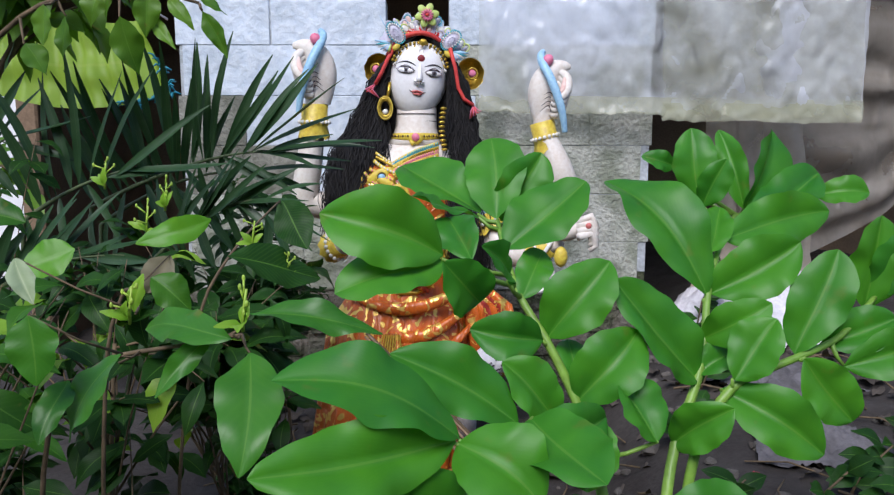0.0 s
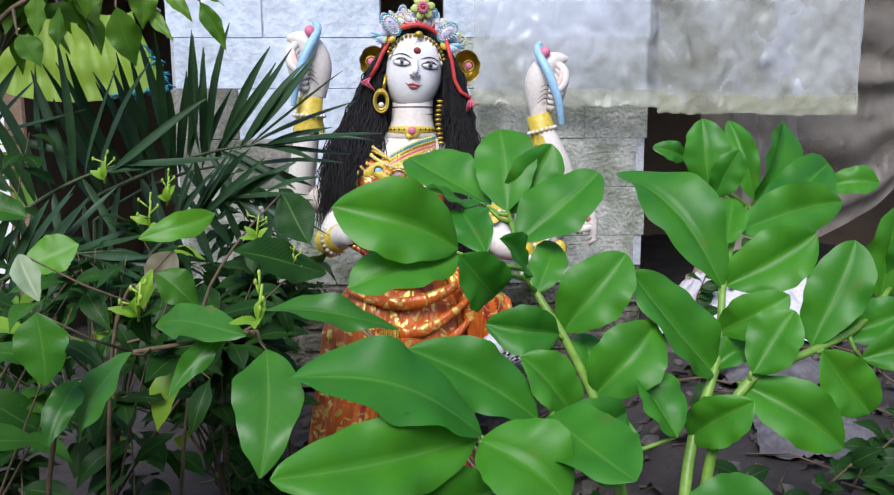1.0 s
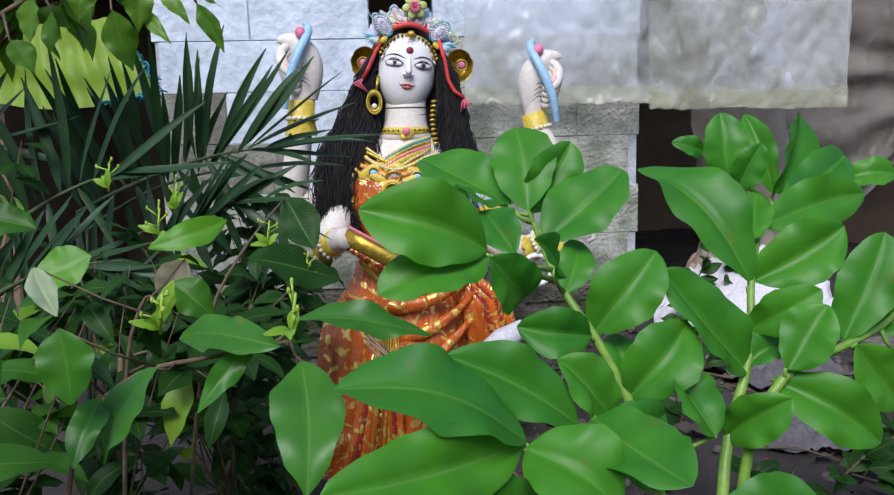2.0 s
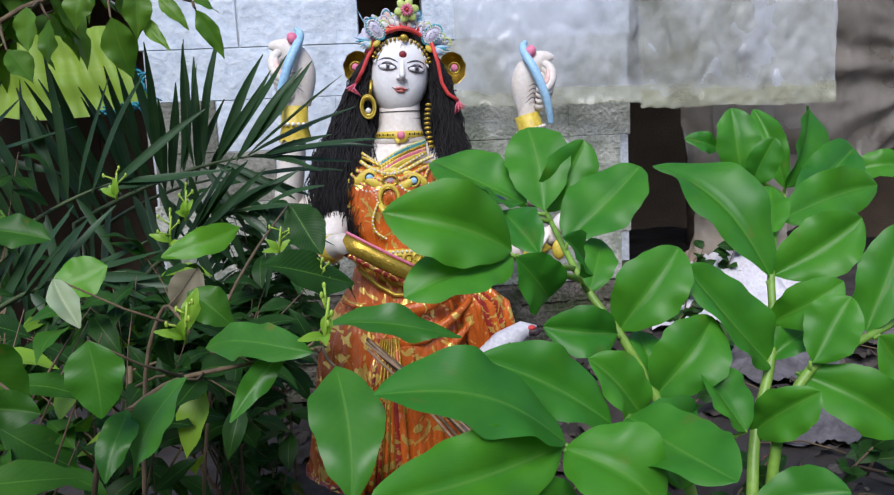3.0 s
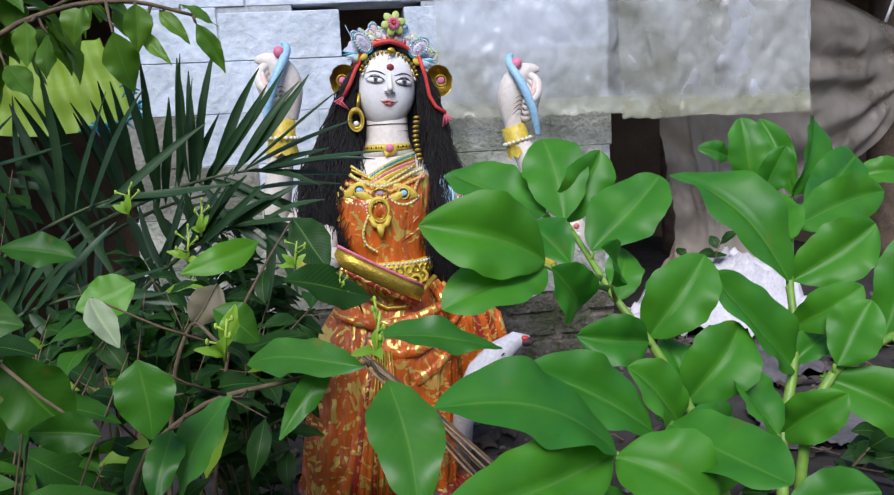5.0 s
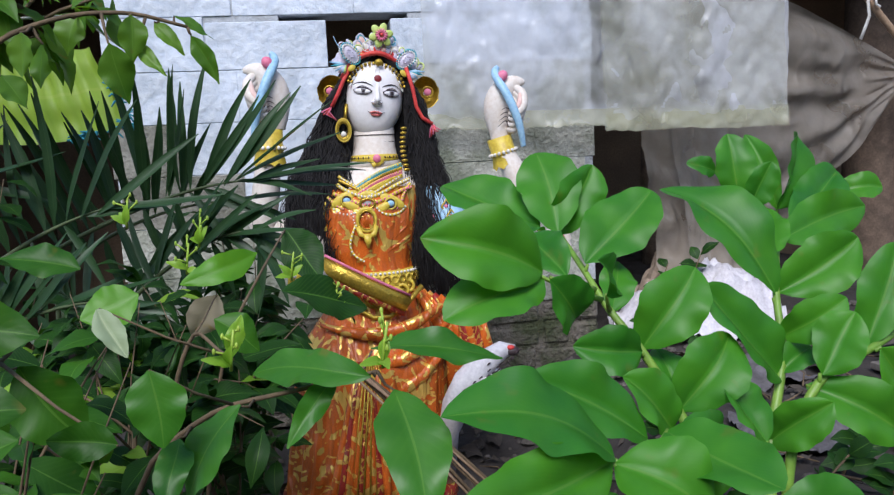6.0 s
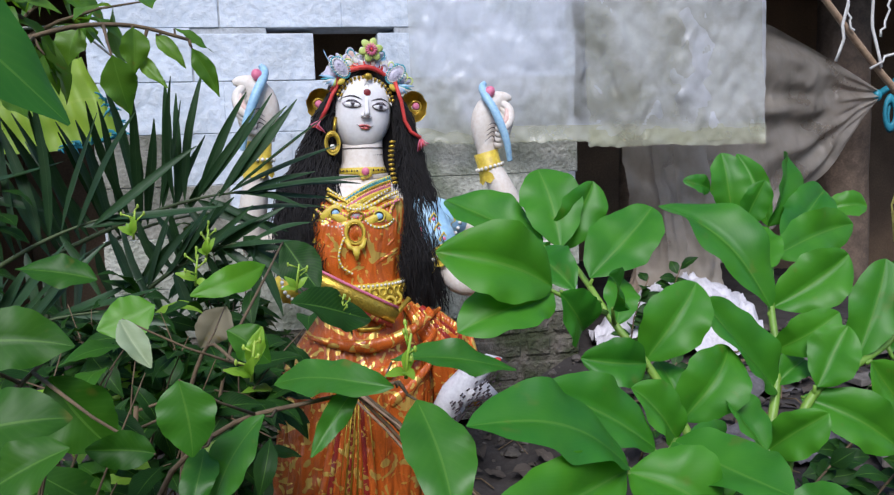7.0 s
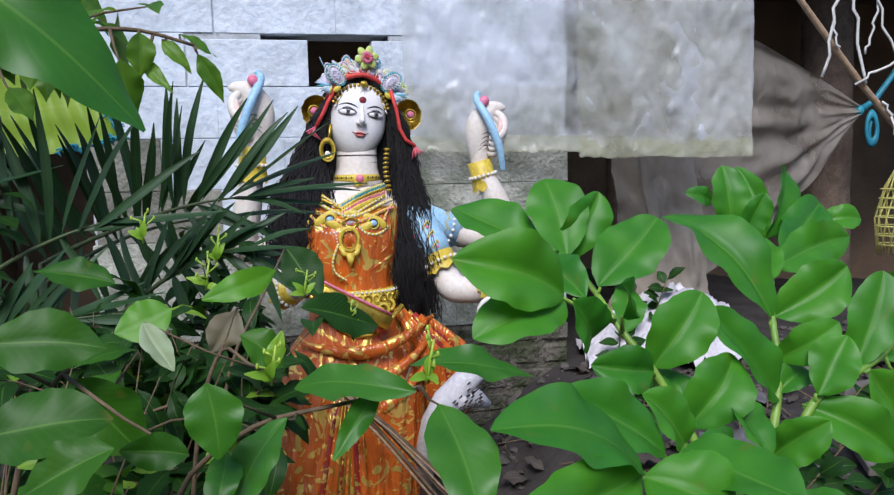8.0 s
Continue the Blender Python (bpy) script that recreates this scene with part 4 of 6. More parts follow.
    arm([(0.08, 2.385, 1.07), (0.26, 2.42, 1.0), (0.41, 2.38, 0.985), (0.37, 2.36, 1.1), (0.318, 2.39, 1.22), (0.322, 2.395, 1.29)], [0.05, 0.046, 0.046, 0.042, 0.032, 0.034])
    fist((0.325, 2.392, 1.325), 1, True)
    cuff((0.315, 2.392, 1.245), (-0.25, 0.05, 1), 0.037, 0.09)
    arm([(-0.23, 2.385, 1.07), (-0.37, 2.4, 0.97), (-0.455, 2.37, 0.99), (-0.43, 2.36, 1.12), (-0.41, 2.36, 1.27), (-0.4, 2.365, 1.35)], [0.05, 0.046, 0.044, 0.042, 0.034, 0.036])
    fist((-0.395, 2.36, 1.385), -1, True)
    cuff((-0.41, 2.36, 1.3), (0.03, 0, 1), 0.039, 0.1)
    arm([(0.09, 2.36, 1.06), (0.135, 2.3, 0.95), (0.18, 2.24, 0.845), (0.26, 2.17, 0.845), (0.33, 2.1, 0.9)], [0.052, 0.05, 0.046, 0.036, 0.026])
    s.ball((0.362, 2.075, 0.935), (0.05, 0.034, 0.03), P["skin"], 14, 8, Matrix.Rotation(-0.5, 3, "Y"))
    for k in range(4):
        s.tube([(0.375, 2.06 - 0.012 * k, 0.955 - 0.012 * k), (0.415, 2.04, 0.975 - 0.016 * k), (0.428, 2.04, 0.945 - 0.018 * k), (0.41, 2.04, 0.92 - 0.014 * k)], [0.012, 0.012, 0.011, 0.007], 8, P["skin"])
    s.ball((0.405, 2.03, 0.95), (0.009, 0.006, 0.009), P["lip"])
    cuff((0.318, 2.115, 0.885), (0.6, -0.5, 0.45), 0.031, 0.07)
    cuff((0.14, 2.296, 0.945), (-0.35, 0.4, 0.85), 0.054, 0.055)
    s.tube([(0.1, 2.39, 1.065), (0.17, 2.41, 1.035), (0.24, 2.42, 1.01)], [0.056, 0.058, 0.052], 14, P["blue"])
    cuff((0.235, 2.42, 1.012), (0.9, 0.1, -0.3), 0.047, 0.05)
    # puffed blue sleeve
    s.tube([(0.07, 2.36, 1.1), (0.105, 2.34, 1.04), (0.13, 2.305, 0.975), (0.142, 2.29, 0.945)], [0.045, 0.058, 0.058, 0.053], 16, P["blue"])
    for u in (0.25, 0.5, 0.75):
        c = Vector((0.09, 2.345, 1.07)).lerp(Vector((0.14, 2.292, 0.95)), u)
        s.hoop(c + Vector((0.012, -0.054, 0)), 0.016, 0.003, P["yellow"], 4, 1.3, Matrix.Rotation(0.35, 3, "Z"))
        s.ball(c + Vector((0.012, -0.056, 0)), (0.007, 0.004, 0.007), P["pink"], 8, 5)
    for k in range(10):
        a = 0.63 * k
        s.ball((0.122 + 0.056 * math.cos(a), 2.318 + 0.05 * math.sin(a), 0.985 + 0.02 * math.sin(2 * a)), (0.012, 0.01, 0.016), P["yellow"] if k % 2 else P["pink"], 6, 4)
    arm([(-0.24, 2.36, 1.06), (-0.3, 2.28, 0.95), (-0.33, 2.2, 0.87), (-0.27, 2.12, 0.9)], [0.052, 0.05, 0.045, 0.03])
    cuff((-0.3, 2.16, 0.885), (0.6, -0.6, 0.3), 0.036, 0.06)
    s.ball((0.33, 2.04, 0.86), (0.02, 0.016, 0.03), P["yellow"])
    # white bangle hung from the wrist
    s.hoop((0.275, 2.1, 0.792), 0.043, 0.008, P["pearl"], 22, 1.0)
    s.tube([(0.31, 2.08, 0.9), (0.29, 2.09, 0.865), (0.275, 2.1, 0.835)], 0.006, 6, P["pearl"])
    # hair: soft cores and a great many wavy strands
    s.loft([(-0.07, 2.42, 1.535, 0.03, 0.03), (-0.072, 2.428, 1.515, 0.085, 0.075), (-0.076, 2.434, 1.46, 0.112, 0.085), (-0.08, 2.448, 1.38, 0.128, 0.08), (-0.082, 2.46, 1.28, 0.15, 0.07), (-0.09, 2.462, 1.18, 0.2, 0.062), (-0.1, 2.46, 1.05, 0.225, 0.06), (-0.07, 2.45, 0.9, 0.19, 0.05), (-0.02, 2.42, 0.78, 0.12, 0.04)], 40, P["hair"],
           lambda a, v: 1 + 0.03 * math.sin(a * 23 + v * 9))
    s.tube([(0.03, 2.385, 1.4), (0.05, 2.37, 1.3), (0.06, 2.36, 1.18), (0.068, 2.33, 1.05), (0.075, 2.27, 0.93), (0.085, 2.255, 0.83), (0.09, 2.26, 0.77)], [0.026, 0.042, 0.05, 0.052, 0.046, 0.036, 0.012], 14, P["hair"], 0.35)
    s.tube([(-0.19, 2.39, 1.4), (-0.225, 2.385, 1.3), (-0.26, 2.35, 1.2), (-0.28, 2.31, 1.1), (-0.292, 2.27, 1.0), (-0.295, 2.25, 0.88)], [0.026, 0.042, 0.058, 0.066, 0.06, 0.025], 14, P["hair"], 0.5)
    for k in range(1900):
        e = -1 if k % 2 else 1
        q, spread = rnd.random(), rnd.random()
        a = radians(90 - e * (4 + 84 * rnd.random()))
        start = Vector((hx + 0.012 + 0.1 * math.cos(a), 2.345 + 0.05 * q, hz + 0.02 + 0.105 * math.sin(a)))
        side = Vector((hx + e * (0.1 + 0.05 * spread) + 0.004, 2.345 + 0.09 * q, 1.35 + 0.03 * rnd.random()))
        low_side = Vector((hx + e * (0.098 + (0.085 if e > 0 else 0.11) * spread), 2.335 + 0.09 * q, 1.24))
        if e > 0:
            mid = Vector((-0.012 + 0.145 * spread, 2.3 + 0.09 * q, 1.1))
            end = Vector((0.012 + 0.13 * spread, 2.2 + 0.08 * q, rnd.uniform(0.73, 0.93)))
            if k % 6 == 0:
                end = Vector((0.06 + 0.11 * spread, 2.34 + 0.05 * q, rnd.uniform(0.9, 1.02)))
        else:
            mid = Vector((-0.185 - 0.18 * spread, 2.26 + 0.1 * q, 1.12))
            end = Vector((-0.225 - 0.14 * spread, 2.22 + 0.1 * q, rnd.uniform(0.84, 1.02)))
        swing = radians(26 + 14 * q)
        over = Vector((hx + 0.01 + e * (0.102 + 0.014 * q) * math.cos(swing), 2.348 + 0.04 * q, hz + 0.02 + 0.1 * math.sin(swing)))
        knots = [start, over, side, low_side, mid, end] if abs(start.x - hx) < abs(over.x - hx) else [start, side, low_side, mid, end]
        pts = []
        for i in range(len(knots) - 1):
            pts += [knots[i].lerp(knots[i + 1], u / 5) for u in range(5)]
        pts.append(end)
        for _ in range(3):
            pts = [pts[0]] + [(pts[i - 1] + pts[i] * 2 + pts[i + 1]) / 4 for i in range(1, len(pts) - 1)] + [pts[-1]]
        tress = random.Random(k % 74)
        ph, wf, wa = tress.random() * 6.3 + rnd.gauss(0, 0.35), tress.uniform(1.3, 2.1), tress.uniform(0.005, 0.012)
        drift = rnd.gauss(0, 0.012)
        pts = [p + Vector((wa * math.sin(ph + wf * i) + drift * (i / len(pts)) ** 2, 0.7 * wa * math.cos(ph * 2 + wf * i), 0)) * smooth_step(3, 9, i) for i, p in enumerate(pts)]
        r = rnd.uniform(0.0009, 0.0026)
        s.tube(pts, [r * (1 - 0.6 * (i / (len(pts) - 1)) ** 2) for i in range(len(pts))], 4, P["hair"])
    # crown: red band, scrolls, flower, gilt ear cups
    begin = len(s.v)
    arc = [(hx + 0.108 * math.cos(radians(g)), 2.33 + 0.03 * abs(math.cos(radians(g))), hz + 0.012 + 0.118 * math.sin(radians(g))) for g in range(8, 173, 12)]
    s.tube(arc, 0.0075, 8, P["cord"])
    s.tube([(p[0], p[1] + 0.008, p[2] + 0.013) for p in arc[2:-2]], 0.0085, 8, P["cord"])
    s.tube([(p[0], p[1] + 0.012, p[2] + 0.024) for p in arc[2:-2]], 0.008, 8, P["yellow"])
    # a rounded wall of pale tinsel scrollwork
    rows = []
    for rad, dy in ((0.115, 0.0), (0.128, -0.012), (0.146, -0.012), (0.16, -0.002), (0.166, 0.01), (0.158, 0.022), (0.125, 0.026)):
        rows.append([(hx + rad * (0.95 + 0.02 * math.sin(g * 0.9)) * math.cos(radians(g)), 2.352 + dy + 0.03 * abs(math.cos(radians(g))), hz + 0.015 + rad * (1.0 + 0.03 * math.sin(g * 0.55)) * math.sin(radians(g))) for g in range(28, 153, 4)])
    s.rings(rows, False, P["lilac"])
    paints = ("lilac", "pearl", "lilac", "blush", "teal", "pearl", "lilac", "blue")
    for ring in range(3):
        for k in range(13):
            g = radians(34 + 106 * (k + 0.5 * (ring % 2)) / 13 + rnd.uniform(-4, 4))
            rad, size = (0.13, 0.146, 0.16)[ring] + rnd.uniform(-0.007, 0.007), (0.0115, 0.0135, 0.0125)[ring]
            c = (hx + rad * 0.96 * math.cos(g), 2.336 + 0.03 * abs(math.cos(g)) + 0.004 * ring, hz + 0.015 + rad * math.sin(g))
            turn = Matrix.Rotation(g - math.pi / 2 + rnd.uniform(-0.5, 0.5), 3, "Y").inverted()
            s.ball(c, (size * rnd.uniform(0.6, 0.9), 0.007, size * rnd.uniform(1.0, 1.5)), P[rnd.choice(paints)], 10, 6, turn)
            s.hoop((c[0], c[1] - 0.004, c[2]), size * rnd.uniform(0.6, 1.2), 0.0018, P[rnd.choice(("teal", "pearl", "lilac", "lilac", "lime", "pearl"))], 12, rnd.uniform(0.9, 1.6), turn, 5)
    # two paisley scrolls edged with beads, blue plumes at their feet
    for e in (-1, 1):
        c = Vector((hx + e * 0.086, 2.33, hz + 0.118))
        turn = Matrix.Rotation(e * 0.75, 3, "Y")
        s.ball(c, (0.019, 0.009, 0.032), P["lilac"], 16, 8, turn)
        for ring, (rx, rz, p, count) in enumerate(((0.023, 0.036, "teal", 26), (0.018, 0.03, "pearl", 22), (0.007, 0.013, "lilac", 8))):
            for k in range(count):
                a = 2 * math.pi * k / count
                s.ball(c + turn @ Vector((rx * math.cos(a), -0.006 - 0.0015 * ring, rz * math.sin(a))), (0.003 - 0.0003 * ring,) * 3, P[p], 6, 4)
        for k in range(7):
            a = radians(4 + 13 * k)
            foot = c + Vector((e * 0.012, 0.002, -0.034))
            out = Vector((e * math.cos(a), 0, 0.15 - math.sin(a)))
            s.tube([foot, foot + out * 0.022 + Vector((0, -0.006, 0)), foot + out * (0.05 - 0.003 * k)], [0.004, 0.0052, 0.001], 6, P[("blue", "teal", "pearl", "blue", "lilac", "blue", "lime")[k]], 0.7)
        foot = c + Vector((-e * 0.006, -0.004, -0.042))
        s.ball(foot, (0.014, 0.006, 0.009), P["yellow"], 12, 6, turn)
    # flower at the peak
    fc = Vector((hx + 0.003, 2.318, hz + 0.182))
    for k in range(6):
        a = k * math.pi / 3 + 0.3
        d = Vector((math.cos(a), 0, math.sin(a)))
        s.ball(fc + d * 0.021 + Vector((0, 0.006, 0)), (0.018, 0.005, 0.0125), P["lime"], 10, 6, Matrix.Rotation(-a, 3, "Y"))
    for k in range(14):
        a = k * math.pi / 7
        s.ball(fc + Vector((0.013 * math.cos(a), -0.004, 0.013 * math.sin(a))), (0.008, 0.003, 0.0028), P["pink"], 8, 4, Matrix.Rotation(-a, 3, "Y"))
    s.ball(fc + Vector((0, -0.008, 0)), (0.0055, 0.004, 0.0055), P["cord"], 8, 5)
    s.tube([(hx - 0.1, 2.34, hz + 0.12), (hx - 0.125, 2.335, hz + 0.14), (hx - 0.14, 2.335, hz + 0.165)], [0.0016, 0.0014, 0.0008], 5, P["blue"])
    lean(begin)
    for e in (-1, 1):
        path = ((-0.155, 1.47), (-0.176, 1.435), (-0.195, 1.395), (-0.215, 1.36)) if e < 0 else ((0.018, 1.47), (0.035, 1.41), (0.044, 1.35), (0.062, 1.315), (0.092, 1.295))
        s.tube([(x, 2.33, z) for x, z in path], 0.006, 8, P["cord"])
        x, z = path[-1]
        for k in range(7):
            s.tube([(x, 2.33, z), (x + e * 0.004 * k - 0.008, 2.326, z - 0.016 - 0.004 * (k % 3)), (x + e * (0.006 * k - 0.012), 2.326, z - 0.042 + 0.004 * k)], 0.0018, 4, P["cord"] if k % 2 else P["pink"])
    for e, c in ((-1, Vector((-0.205, 2.415, 1.412))), (1, Vector((0.078, 2.415, 1.398)))):
        rows = []
        for r, y in ((0.004, 0.03), (0.02, 0.028), (0.034, 0.018), (0.042, -0.006), (0.045, -0.016), (0.043, -0.004), (0.03, 0.034)):
            rows.append([(c.x + e * 0.006 + r * (1 + 0.05 * math.sin(9 * t)) * math.cos(t), c.y + y + 0.01 * math.cos(t) * e, c.z + 1.12 * r * math.sin(t)) for t in [2 * math.pi * k / 26 for k in range(26)]])
        s.rings(rows, True, P["gold"])
        s.ball(c + Vector((e * 0.012, -0.02, 0)), (0.012, 0.007, 0.012), P["pink"])
        s.hoop(c + Vector((e * 0.012, -0.016, 0)), 0.017, 0.003, P["gold"], 12)
    # ear drops
    ex = Vector((-0.184, 2.325, 1.287))
    s.hoop(ex, 0.019, 0.0062, P["gold"], 18, 1.55)
    s.hoop(ex + Vector((0, -0.005, 0)), 0.023, 0.0018, P["yellow"], 18, 1.5)
    s.ball(ex + Vector((0, 0, -0.012)), (0.009, 0.007, 0.009), P["pearl"])
    s.tube([ex + Vector((0.006, 0.01, 0.03)), ex + Vector((0.014, 0.02, 0.08))], 0.005, 6, P["gold"])
    for k in range(10):
        s.ball((-0.002 - 0.006 * math.sin(k * 0.4), 2.3, 1.285 - 0.014 * k), (0.011, 0.006, 0.005), P["gold"], 7, 4)
    # plinth under the hem
    s.loft([(-0.17, 2.25, 0.19, 0.27, 0.22), (-0.17, 2.25, 0.12, 0.28, 0.23)], 30, P["sari_red"])
    ob = part("statue", s, [M[n] for n in names])
    tagged(ob, "painted clay statue in an orange brocade sari with gilt ornaments", "statue")


statue()


def swan():
    """A white painted bird figure against the skirt."""
    s = Shape()
    s.tube([(0.262, 2.06, 0.628), (0.225, 2.055, 0.632), (0.17, 2.05, 0.6), (0.12, 2.05, 0.545), (0.085, 2.08, 0.47), (0.07, 2.15, 0.37), (0.06, 2.2, 0.2)], [0.014, 0.026, 0.038, 0.046, 0.042, 0.032, 0.03], 16)
    s.tube([(0.25, 2.07, 0.52), (0.2, 2.06, 0.55), (0.14, 2.05, 0.56)], [0.01, 0.034, 0.046], 12)
    s.ball((0.252, 2.045, 0.628), (0.022, 0.018, 0.014), 1)
    s.ball((0.246, 2.04, 0.64), (0.012, 0.012, 0.007), 2)
    rnd = random.Random(3)
    for k in range(80):
        u = rnd.random()
        p = Vector((0.235, 2.032, 0.61)).lerp(Vector((0.1, 2.018, 0.5)), u) + Vector((rnd.uniform(-0.03, 0.03), -0.024 + 0.006 * rnd.random(), rnd.uniform(-0.04, 0.025)))
        s.tube([p, p + Vector((0.009, 0.002, 0.006))], 0.0022, 4, 1)
    tagged(part("swan_figure", s, [M["swan_white"], M["ink"], M["cord"]]), "white painted clay swan figure with dark feather strokes", "figure")


swan()


# ---- plants ----
def leafy_plant(name, label, group, base, stem, radius, leaves, m, stem_m, arch=0.1, fold=0.2, seed=1, rnd_=0.56, taper=0.08, full=0.54, loose=1.0, wide=1.14):
    """A plant with a bent stem and leaves given as base, tip, width, roll."""
    p = thing(name, base, label, "plant", group)
    pts = [Vector(base)] + [Vector(q) for q in stem]
    fine = []
    for i in range(len(pts) - 1):
        fine += [pts[i].lerp(pts[i + 1], k / 4) for k in range(4)]
    fine.append(pts[-1])
    for _ in range(2):
        fine = [fine[0]] + [(fine[i - 1] + fine[i] * 2 + fine[i + 1]) / 4 for i in range(1, len(fine) - 1)] + [fine[-1]]
    s = Shape()
    s.tube(fine, [radius * (1.15 - 0.65 * i / (len(fine) - 1)) for i in range(len(fine))], 8)
    part("stem", s, stem_m, p)
    rnd = random.Random(seed)
    for k, (bx, by, bz, tx, ty, tz, w, roll) in enumerate(leaves):
        b = Vector((bx, by, bz))
        part("leaf", blade(b, (tx, ty, tz), w * wide, roll + rnd.uniform(-22, 22) * loose, arch * rnd.uniform(-0.2, 0.9), fold * rnd.uniform(0.6, 1.5), 0.0, 0.042, 30, 10, 0.02, rnd_, seed * 100 + k, (0.0, -0.8, 0.6), rnd.uniform(-0.02, 0.07), rnd.uniform(-26, 26) * loose, full + rnd.uniform(-0.05, 0.05), taper), m[k % len(m)] if isinstance(m, list) else m, p)
        near = min(fine, key=lambda q: (q - b).length)
        if 0.004 < (near - b).length < 0.14:
            t = Shape()
            t.tube([near, near.lerp(b, 0.5) + Vector((0, 0, -0.004)), b], [radius * 0.55, radius * 0.4, radius * 0.3], 6)
            part("leaf_stalk", t, stem_m, p)
    return p


G = "broad-leaved plants in front of the statue"
leafy_plant("ginger_plant", "broad bright green leafy plant with fleshy stem", G, (0.2, 0.62, ground_height(0.2, 0.62)),
    [(0.185, 0.68, 0.72), (0.165, 0.715, 0.84), (0.147, 0.742, 0.895), (0.114, 0.762, 0.961), (0.084, 0.79, 1.006), (0.07, 0.84, 1.05), (0.067, 0.92, 1.083)], 0.0068, [
    (-0.010, 0.745, 1.061, -0.144, 0.730, 1.118, 0.073, 0),
    (-0.008, 0.748, 1.059, -0.127, 0.710, 1.025, 0.061, 0),
    (0.040, 0.939, 1.093, -0.068, 1.060, 1.163, 0.071, 0),
    (0.039, 0.897, 1.093, -0.042, 0.781, 1.133, 0.023, 0),
    (0.067, 0.930, 1.087, 0.061, 1.019, 1.196, 0.073, 0),
    (0.072, 0.829, 1.057, 0.174, 0.878, 1.145, 0.071, 0),
    (0.078, 0.967, 1.078, 0.128, 0.972, 1.178, 0.058, 0),
    (0.022, 0.764, 1.054, 0.001, 0.848, 1.102, 0.043, 0),
    (-0.008, 0.718, 1.064, 0.035, 0.765, 1.003, 0.053, 0)] + [
    (0.084, 0.789, 1.006, 0.123, 0.851, 1.053, 0.037, 0),
    (0.066, 0.750, 1.034, 0.035, 0.675, 1.084, 0.031, 0),
    (0.119, 0.770, 0.959, 0.188, 0.785, 1.054, 0.064, 0),
    (0.108, 0.751, 0.963, 0.023, 0.739, 0.981, 0.047, 0),
    (0.147, 0.741, 0.892, 0.221, 0.757, 0.974, 0.064, 0),
    (0.146, 0.748, 0.899, 0.148, 0.797, 0.953, 0.034, 0),
    (0.231, 0.694, 0.863, 0.191, 0.721, 0.926, 0.055, 0)] + [
    (0.152, 0.72, 0.88, 0.15, 0.66, 0.82, 0.06, 0), (0.165, 0.69, 0.76, 0.1, 0.62, 0.79, 0.06, 0)], M["ginger"], M["green_stem"], arch=0.16, fold=0.4, seed=1)
leafy_plant("ginger_plant", "low broad-leaved green plant with large spreading leaves", G, (0.06, 0.6, ground_height(0.06, 0.6)),
    [(0.05, 0.6, 0.5), (0.045, 0.6, 0.8), (0.03, 0.59, 0.88), (0.012, 0.574, 0.912)], 0.0068, [
    (0.006, 0.572, 0.916, -0.160, 0.528, 0.987, 0.064, 0),
    (0.069, 0.648, 0.899, -0.060, 0.632, 0.985, 0.057, 0),
    (0.116, 0.687, 0.895, 0.056, 0.666, 0.961, 0.049, 0),
    (0.083, 0.629, 0.916, 0.131, 0.504, 0.899, 0.067, 0),
    (0.006, 0.572, 0.914, 0.079, 0.529, 0.869, 0.071, 0),
    (0.003, 0.568, 0.913, -0.159, 0.453, 0.940, 0.058, 0)] + [
    (0.06, 0.63, 0.88, 0.17, 0.67, 0.9, 0.055, 0), (0.02, 0.58, 0.86, -0.1, 0.52, 0.85, 0.06, 0)], M["ginger"], M["green_stem"], arch=0.16, fold=0.4, seed=2)
leafy_plant("ginger_plant", "tall broad-leaved green plant with twisted top leaves", G, (0.22, 0.66, ground_height(0.22, 0.66)),
    [(0.24, 0.7, 0.75), (0.266, 0.75, 0.838), (0.305, 0.787, 0.905), (0.315, 0.802, 0.95), (0.327, 0.836, 1.0), (0.356, 0.88, 1.062), (0.41, 0.97, 1.088)], 0.0068, [
    (0.361, 0.981, 1.114, 0.349, 0.999, 1.211, 0.053, 0),
    (0.326, 0.991, 1.156, 0.274, 0.977, 1.172, 0.024, 0),
    (0.438, 1.013, 1.092, 0.483, 1.043, 1.210, 0.071, 30),
    (0.438, 1.013, 1.092, 0.411, 1.058, 1.208, 0.032, -30),
    (0.422, 0.962, 1.081, 0.566, 1.044, 1.144, 0.059, 0),
    (0.567, 1.065, 1.112, 0.641, 1.042, 1.114, 0.039, 0),
    (0.358, 0.874, 1.068, 0.522, 0.926, 1.095, 0.059, 0),
    (0.354, 0.942, 1.102, 0.377, 0.930, 1.169, 0.036, 0)] + [
    (0.321, 0.832, 0.996, 0.224, 0.932, 1.148, 0.078, 0),
    (0.332, 0.840, 1.002, 0.438, 0.822, 1.068, 0.063, 0),
    (0.308, 0.789, 0.901, 0.196, 0.772, 1.032, 0.066, 0),
    (0.314, 0.802, 0.949, 0.380, 0.771, 1.005, 0.045, 0),
    (0.304, 0.785, 0.909, 0.355, 0.804, 0.936, 0.033, 0),
    (0.265, 0.750, 0.835, 0.313, 0.699, 0.898, 0.047, 0),
    (0.329, 0.848, 1.054, 0.374, 0.925, 1.101, 0.033, 0)] + [
    (0.235, 0.69, 0.78, 0.33, 0.66, 0.8, 0.05, 0)], M["ginger"], M["green_stem"], arch=0.16, fold=0.4, seed=3)
